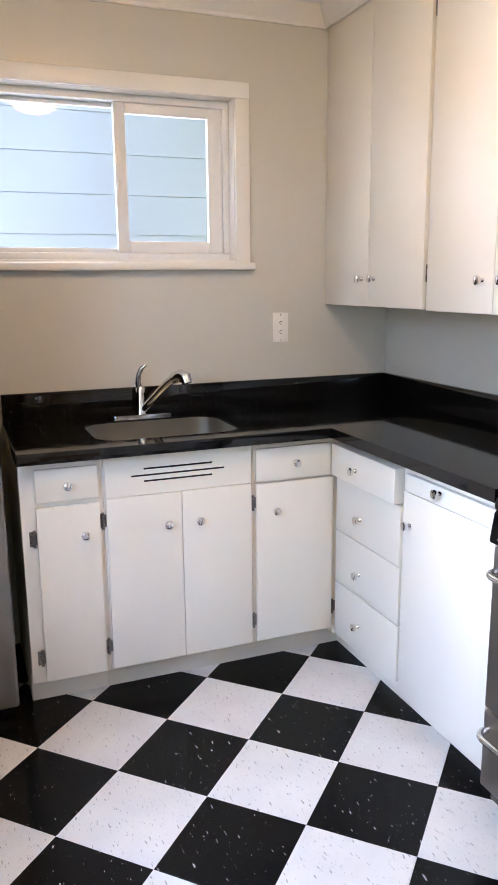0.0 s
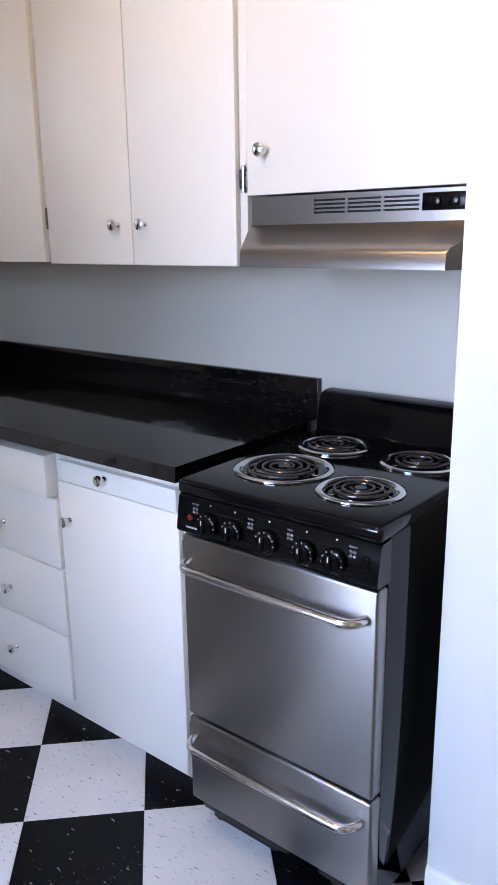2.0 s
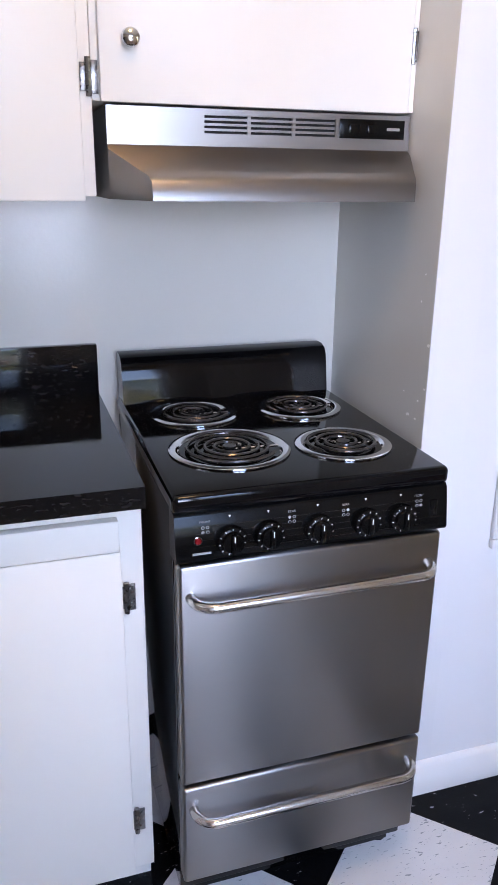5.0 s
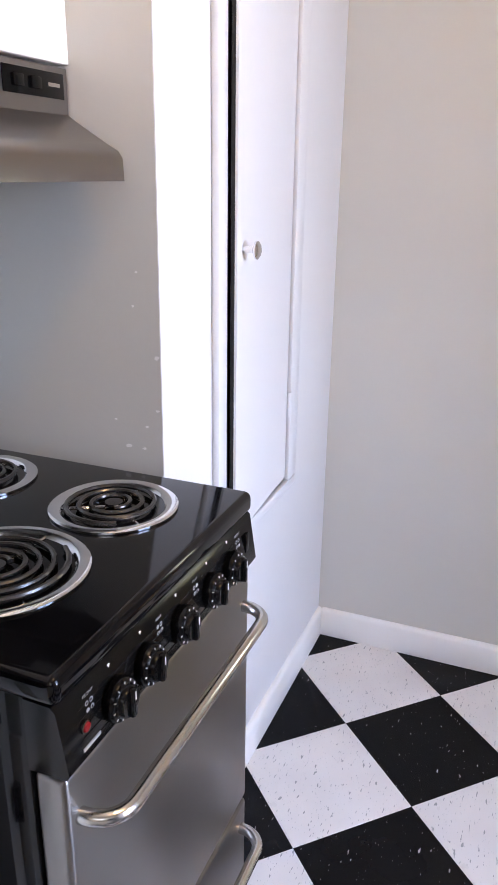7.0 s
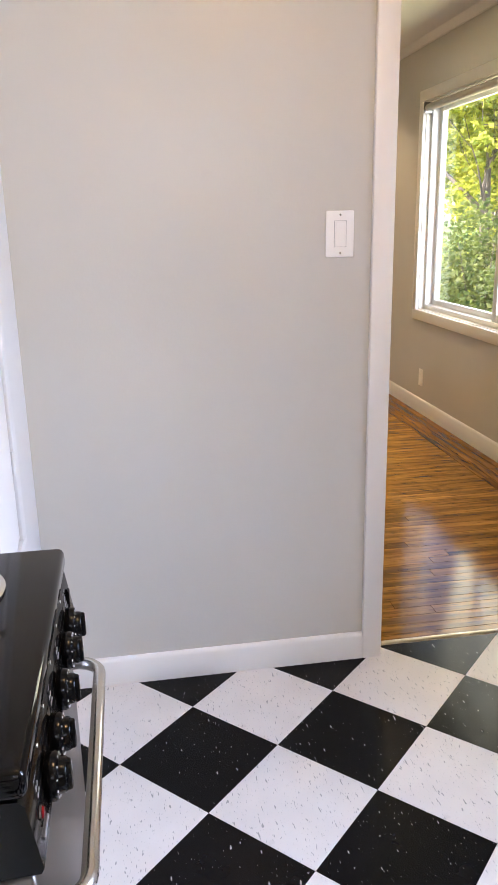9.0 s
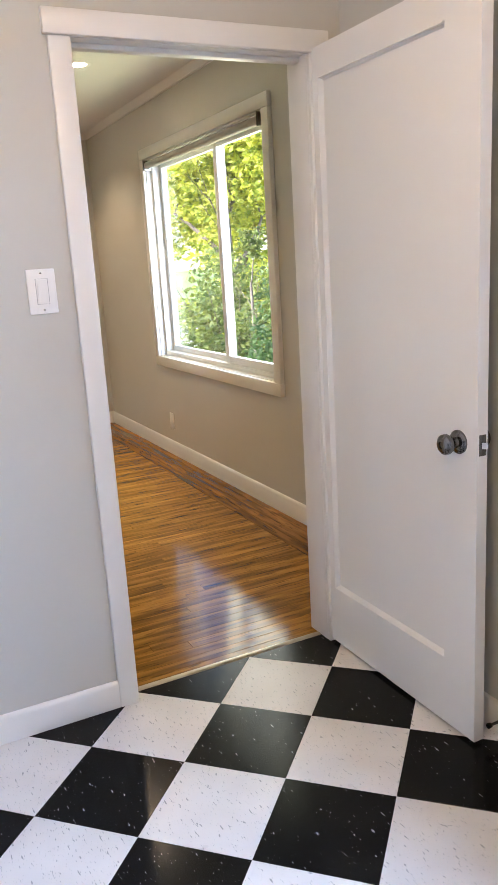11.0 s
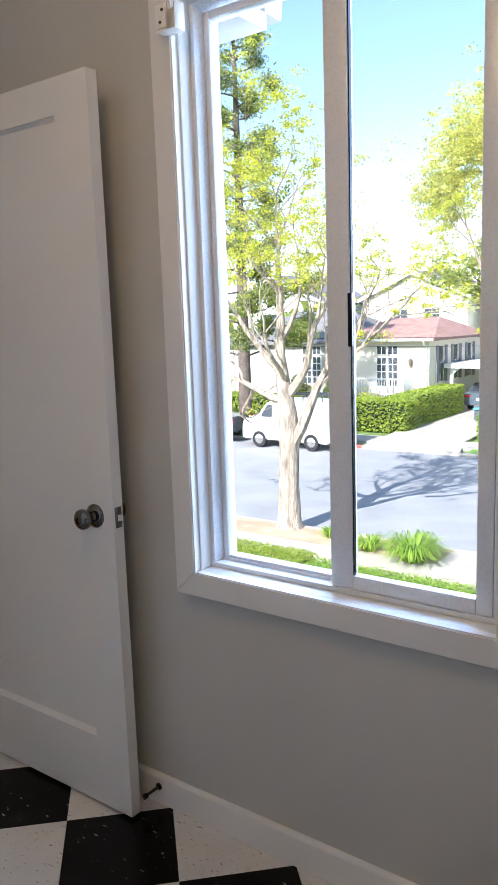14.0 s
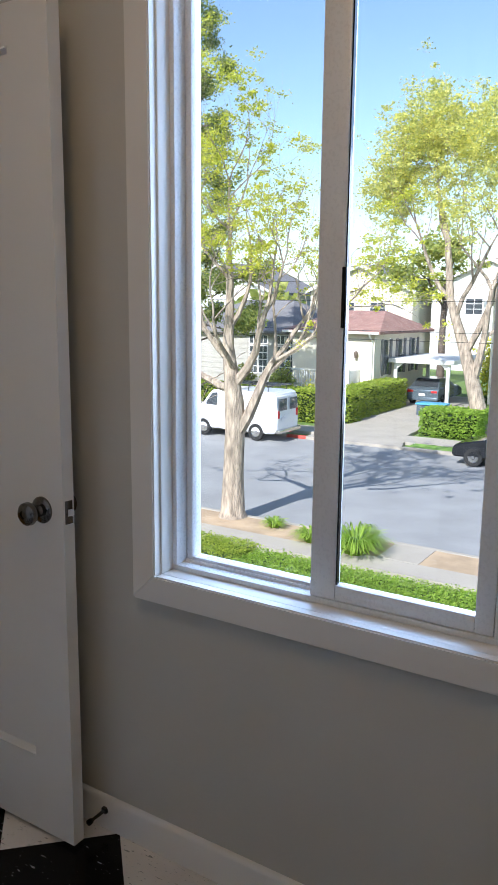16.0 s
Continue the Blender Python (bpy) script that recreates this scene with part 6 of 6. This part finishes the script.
part("lid", box(-36.45, -35.55, -13.15, -11.65, G + 0.63, G + 0.72, 0.03), surf("blue_plastic", (0.10, 0.35, 0.60), 0.5, 0, 0.05, 3, 0), bn)


def gable_house(name, x0, x1, y0, y1, eave, ridge, wall, roofm, label, windows):
    """A house whose gable end faces the street."""
    th = thing(name, ((x0 + x1) / 2, (y0 + y1) / 2, G), label, "house")
    ym = (y0 + y1) / 2
    part("wall", prism([(y0, G), (y1, G), (y1, eave), (ym, ridge), (y0, eave)], "x", x0, x1), wall, th, smooth=False)
    s = (ridge - eave) / (ym - y0)
    for ya, sg in ((y0, -1), (y1, 1)):
        part("roof", prism([(ya + sg * 0.4, eave - 0.4 * s + 0.02), (ym, ridge + 0.02), (ym, ridge + 0.20), (ya + sg * 0.4, eave - 0.4 * s + 0.20)], "x", x0 - 0.3, x1 + 0.4), roofm, th, smooth=False)
        part("barge_board", prism([(ya + sg * 0.4, eave - 0.4 * s - 0.12), (ym, ridge - 0.12), (ym, ridge + 0.21), (ya + sg * 0.4, eave - 0.4 * s + 0.21)], "x", x1 + 0.401, x1 + 0.46), WHITE, th, smooth=False)
    for ya, yb, za, zb in windows:
        house_window(th, x1, ya, yb, za, zb, 2, 3)
    return th


gable_house("two_storey_house", -56, -43.0, -11.6, -1.5, 1.9, 5.6, CREAM, ROOFR, "pale cream two-storey house with white gable trim",
            [(-10.8, -9.7, -0.6, 1.2), (-8.6, -7.4, -0.6, 1.2), (-10.8, -9.7, -3.0, -1.4), (-5.6, -4.4, -0.6, 1.2)])
gable_house("distant_house", -74, -64, -34, -24, 3.0, 5.2, CREAM, ROOFG, "distant cream house with grey roof", [(-31, -29.5, 0.5, 2.0), (-28, -26.5, 0.5, 2.0)])
gable_house("distant_house", -78, -66, -23, -13, 3.4, 5.6, WHITE, ROOFR, "distant white house with red roof", [(-20, -18.5, 1.0, 2.4), (-17, -15.5, 1.0, 2.4)])
gable_house("distant_house", -70, -60, -47, -36, 2.8, 5.4, WHITE, ROOFG, "distant white house with grey roof", [(-43, -41, 0.5, 2.0)])
gable_house("distant_house", -66, -54, -62, -50, 2.8, 5.4, CREAM, ROOFR, "distant cream house with red roof", [(-57, -55, 0.5, 2.0)])
gable_house("distant_house", -84, -72, -11, 0, 3.4, 5.6, CREAM, ROOFG, "distant cream house with grey roof", [(-7, -5.5, 1.0, 2.4)])

# far trees behind the roofs: one lumpy mass of leaves
pts = [blob_points((x, y, z), (5, 6, 4.0), 1500, 0.3) for x, y, z in ((-88, -44, 1.5), (-95, -30, 2.0), (-92, -56, 2), (-90, -18, 1.8), (-96, -6, 2), (-80, -70, 2), (-55, -33, -0.5), (-62, -70, 2.5), (-100, -42, 2), (-50, -44, 1.5), (-98, -66, 3))]
far = new("far_trees", leaf_mesh("far_trees", np.concatenate(pts), 0.7, LEAFG))
tagged(far, "band of distant green trees behind the roofs", "trees", kind="stuff")
tree((-52.5, -17.5, G), [((-52.5, -17.5, G), 0.3), ((-52.5, -17.5, 1), 0.2), ((-52.5, -17.5, 3), 0.1)],
     [((-52.5, -17.5, 0.5), (0, 0.7, 1), 2.4, 0.1), ((-52.5, -17.5, 1.5), (0, -0.7, 1), 2.4, 0.1), ((-52.5, -17.5, 3), (0.2, 0, 1), 2, 0.08)],
     BARKD, LEAFG, 4000, 0.2, 0.7, "green tree behind the cream house", depth=2)

# overhead wires on poles
pl = thing("utility_pole", (-29.0, -60, G), "wooden utility pole carrying overhead wires", "utility pole", "utility poles")
part("pole", tube([(-29, -60, G), (-29, -60, 5.5)], [0.16, 0.11], 10), BARKD, pl)
part("crossarm", box(-29.06, -28.94, -60.9, -59.1, 5.0, 5.14), BARKD, pl)
copy_thing(pl, pose(-29.0, 40, G))
for dx, z in ((0.0, 3.4), (0.15, 2.6), (-0.1, 1.4), (0.1, 1.05)):
    pts = [(-29 + dx, -60 + 100 * k / 24, z - 0.9 * (1 - (k / 12 - 1) ** 2)) for k in range(25)]
    solo("overhead_wire", tube(pts, 0.009, 5), BLACKP, "thin black overhead wire across the view", "wire", "overhead wires")

# neighbour's lap siding beyond the sink window, its white darkened to grey
nb = thing("neighbour_house", (0, 2.6, G), "lap siding wall of the house next door, its white darkened to grey", "house")
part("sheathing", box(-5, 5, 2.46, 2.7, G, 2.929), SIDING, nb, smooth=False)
# unseen overhang, added to block sky light from the siding
part("eave", box(-5.2, 5.2, 1.60, 2.7, 2.93, 3.08, 0.01), WHITE, nb)
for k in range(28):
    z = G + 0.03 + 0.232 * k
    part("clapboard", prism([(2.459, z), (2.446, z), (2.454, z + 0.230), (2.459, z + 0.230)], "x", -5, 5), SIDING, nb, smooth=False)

# ---- floor tiles, last ----
TD = 0.3048 / math.sqrt(2)


def clipped(poly, x0, x1, y0, y1):
    for ax, lim, sgn in ((0, x0, 1), (0, x1, -1), (1, y0, 1), (1, y1, -1)):
        res = []
        for i, p in enumerate(poly):
            q = poly[(i + 1) % len(poly)]
            pin, qin = sgn * (p[ax] - lim) >= 0, sgn * (q[ax] - lim) >= 0
            if pin:
                res.append(p)
            if pin != qin:
                t = (lim - p[ax]) / (q[ax] - p[ax])
                res.append((p[0] + t * (q[0] - p[0]), p[1] + t * (q[1] - p[1])))
        poly = res
        if not poly:
            return []
    return poly


def tile_mesh(poly, mat, whole):
    bm = bmesh.new()
    cxx = sum(p[0] for p in poly) / len(poly)
    cyy = sum(p[1] for p in poly) / len(poly)

    def pull(p, e):
        dx, dy = cxx - p[0], cyy - p[1]
        L = math.hypot(dx, dy) or 1
        return (p[0] + dx / L * e, p[1] + dy / L * e)
    lo = [bm.verts.new((*pull(p, 0.0004), -0.004)) for p in poly]
    mid = [bm.verts.new((*pull(p, 0.0004), -0.0006)) for p in poly]
    top = [bm.verts.new((*pull(p, 0.0016), 0.0)) for p in poly]
    k = len(poly)
    bm.faces.new(top)
    for a, b in ((lo, mid), (mid, top)):
        for i in range(k):
            bm.faces.new((a[i], a[(i + 1) % k], b[(i + 1) % k], b[i]))
    return to_mesh(bm, "tile", mat, False)


FULL = {}
forg = ORIGIN[floor.name]
for a in range(-8, 9):
    for b in range(-14, 7):
        if (a + b) % 2 == 0:
            continue
        black = a % 2 == 0
        c = (a * TD, b * TD)
        poly = [(c[0] + TD, c[1]), (c[0], c[1] + TD), (c[0] - TD, c[1]), (c[0], c[1] - TD)]
        cut = clipped(poly, X0, X1, -2.372, Y1)
        if len(cut) < 3:
            continue
        area = abs(sum(cut[i][0] * cut[(i + 1) % len(cut)][1] - cut[(i + 1) % len(cut)][0] * cut[i][1] for i in range(len(cut)))) / 2
        if area < 1e-4:
            continue
        local = [(p[0] - c[0], p[1] - c[1]) for p in cut]
        if len(cut) == 4 and area > 0.0928:
            if black not in FULL:
                FULL[black] = tile_mesh(local, VCTB if black else VCTW, True)
            me = FULL[black]
        else:
            me = tile_mesh(local, VCTB if black else VCTW, False)
        ob = new("tile", me)
        ob.parent = floor
        ob.location = Vector((c[0], c[1], 0)) - forg

# oak strips: boards along x inside a border that runs along the window wall
oorg = ORIGIN[ofloor.name]


def plank(x0, x1, y0, y1, mat):
    bm = bmesh.new()
    g = 0.0004
    lo = [bm.verts.new(c) for c in ((x0 + g, y0 + g, -0.014), (x1 - g, y0 + g, -0.014), (x1 - g, y1 - g, -0.014), (x0 + g, y1 - g, -0.014))]
    e = 0.0012
    hi = [bm.verts.new(c) for c in ((x0 + e, y0 + e, 0.0), (x1 - e, y0 + e, 0.0), (x1 - e, y1 - e, 0.0), (x0 + e, y1 - e, 0.0))]
    bm.faces.new(hi)
    for i in range(4):
        bm.faces.new((lo[i], lo[(i + 1) % 4], hi[(i + 1) % 4], hi[i]))
    cen = Vector(((x0 + x1) / 2, (y0 + y1) / 2, 0))
    bmesh.ops.translate(bm, vec=-cen, verts=bm.verts)
    ob = new("plank", to_mesh(bm, "plank", mat, False))
    ob.parent = ofloor
    ob.location = cen - oorg


for k in range(4):
    x = RX + 0.001 + 0.057 * k
    y = -2.41
    while y > RY:
        y2 = max(RY, y - rng.uniform(1.2, 2.4))
        plank(x, x + 0.057, y2, y, OAKB)
        y = y2
y = -2.376
k = 0
while y > RY + 0.05:
    x = RX + 0.229
    while x < RE:
        x2 = min(RE, x + rng.uniform(0.5, 1.9))
        plank(x, x2, y - 0.057, y, OAK)
        x = x2
    y -= 0.057
    k += 1
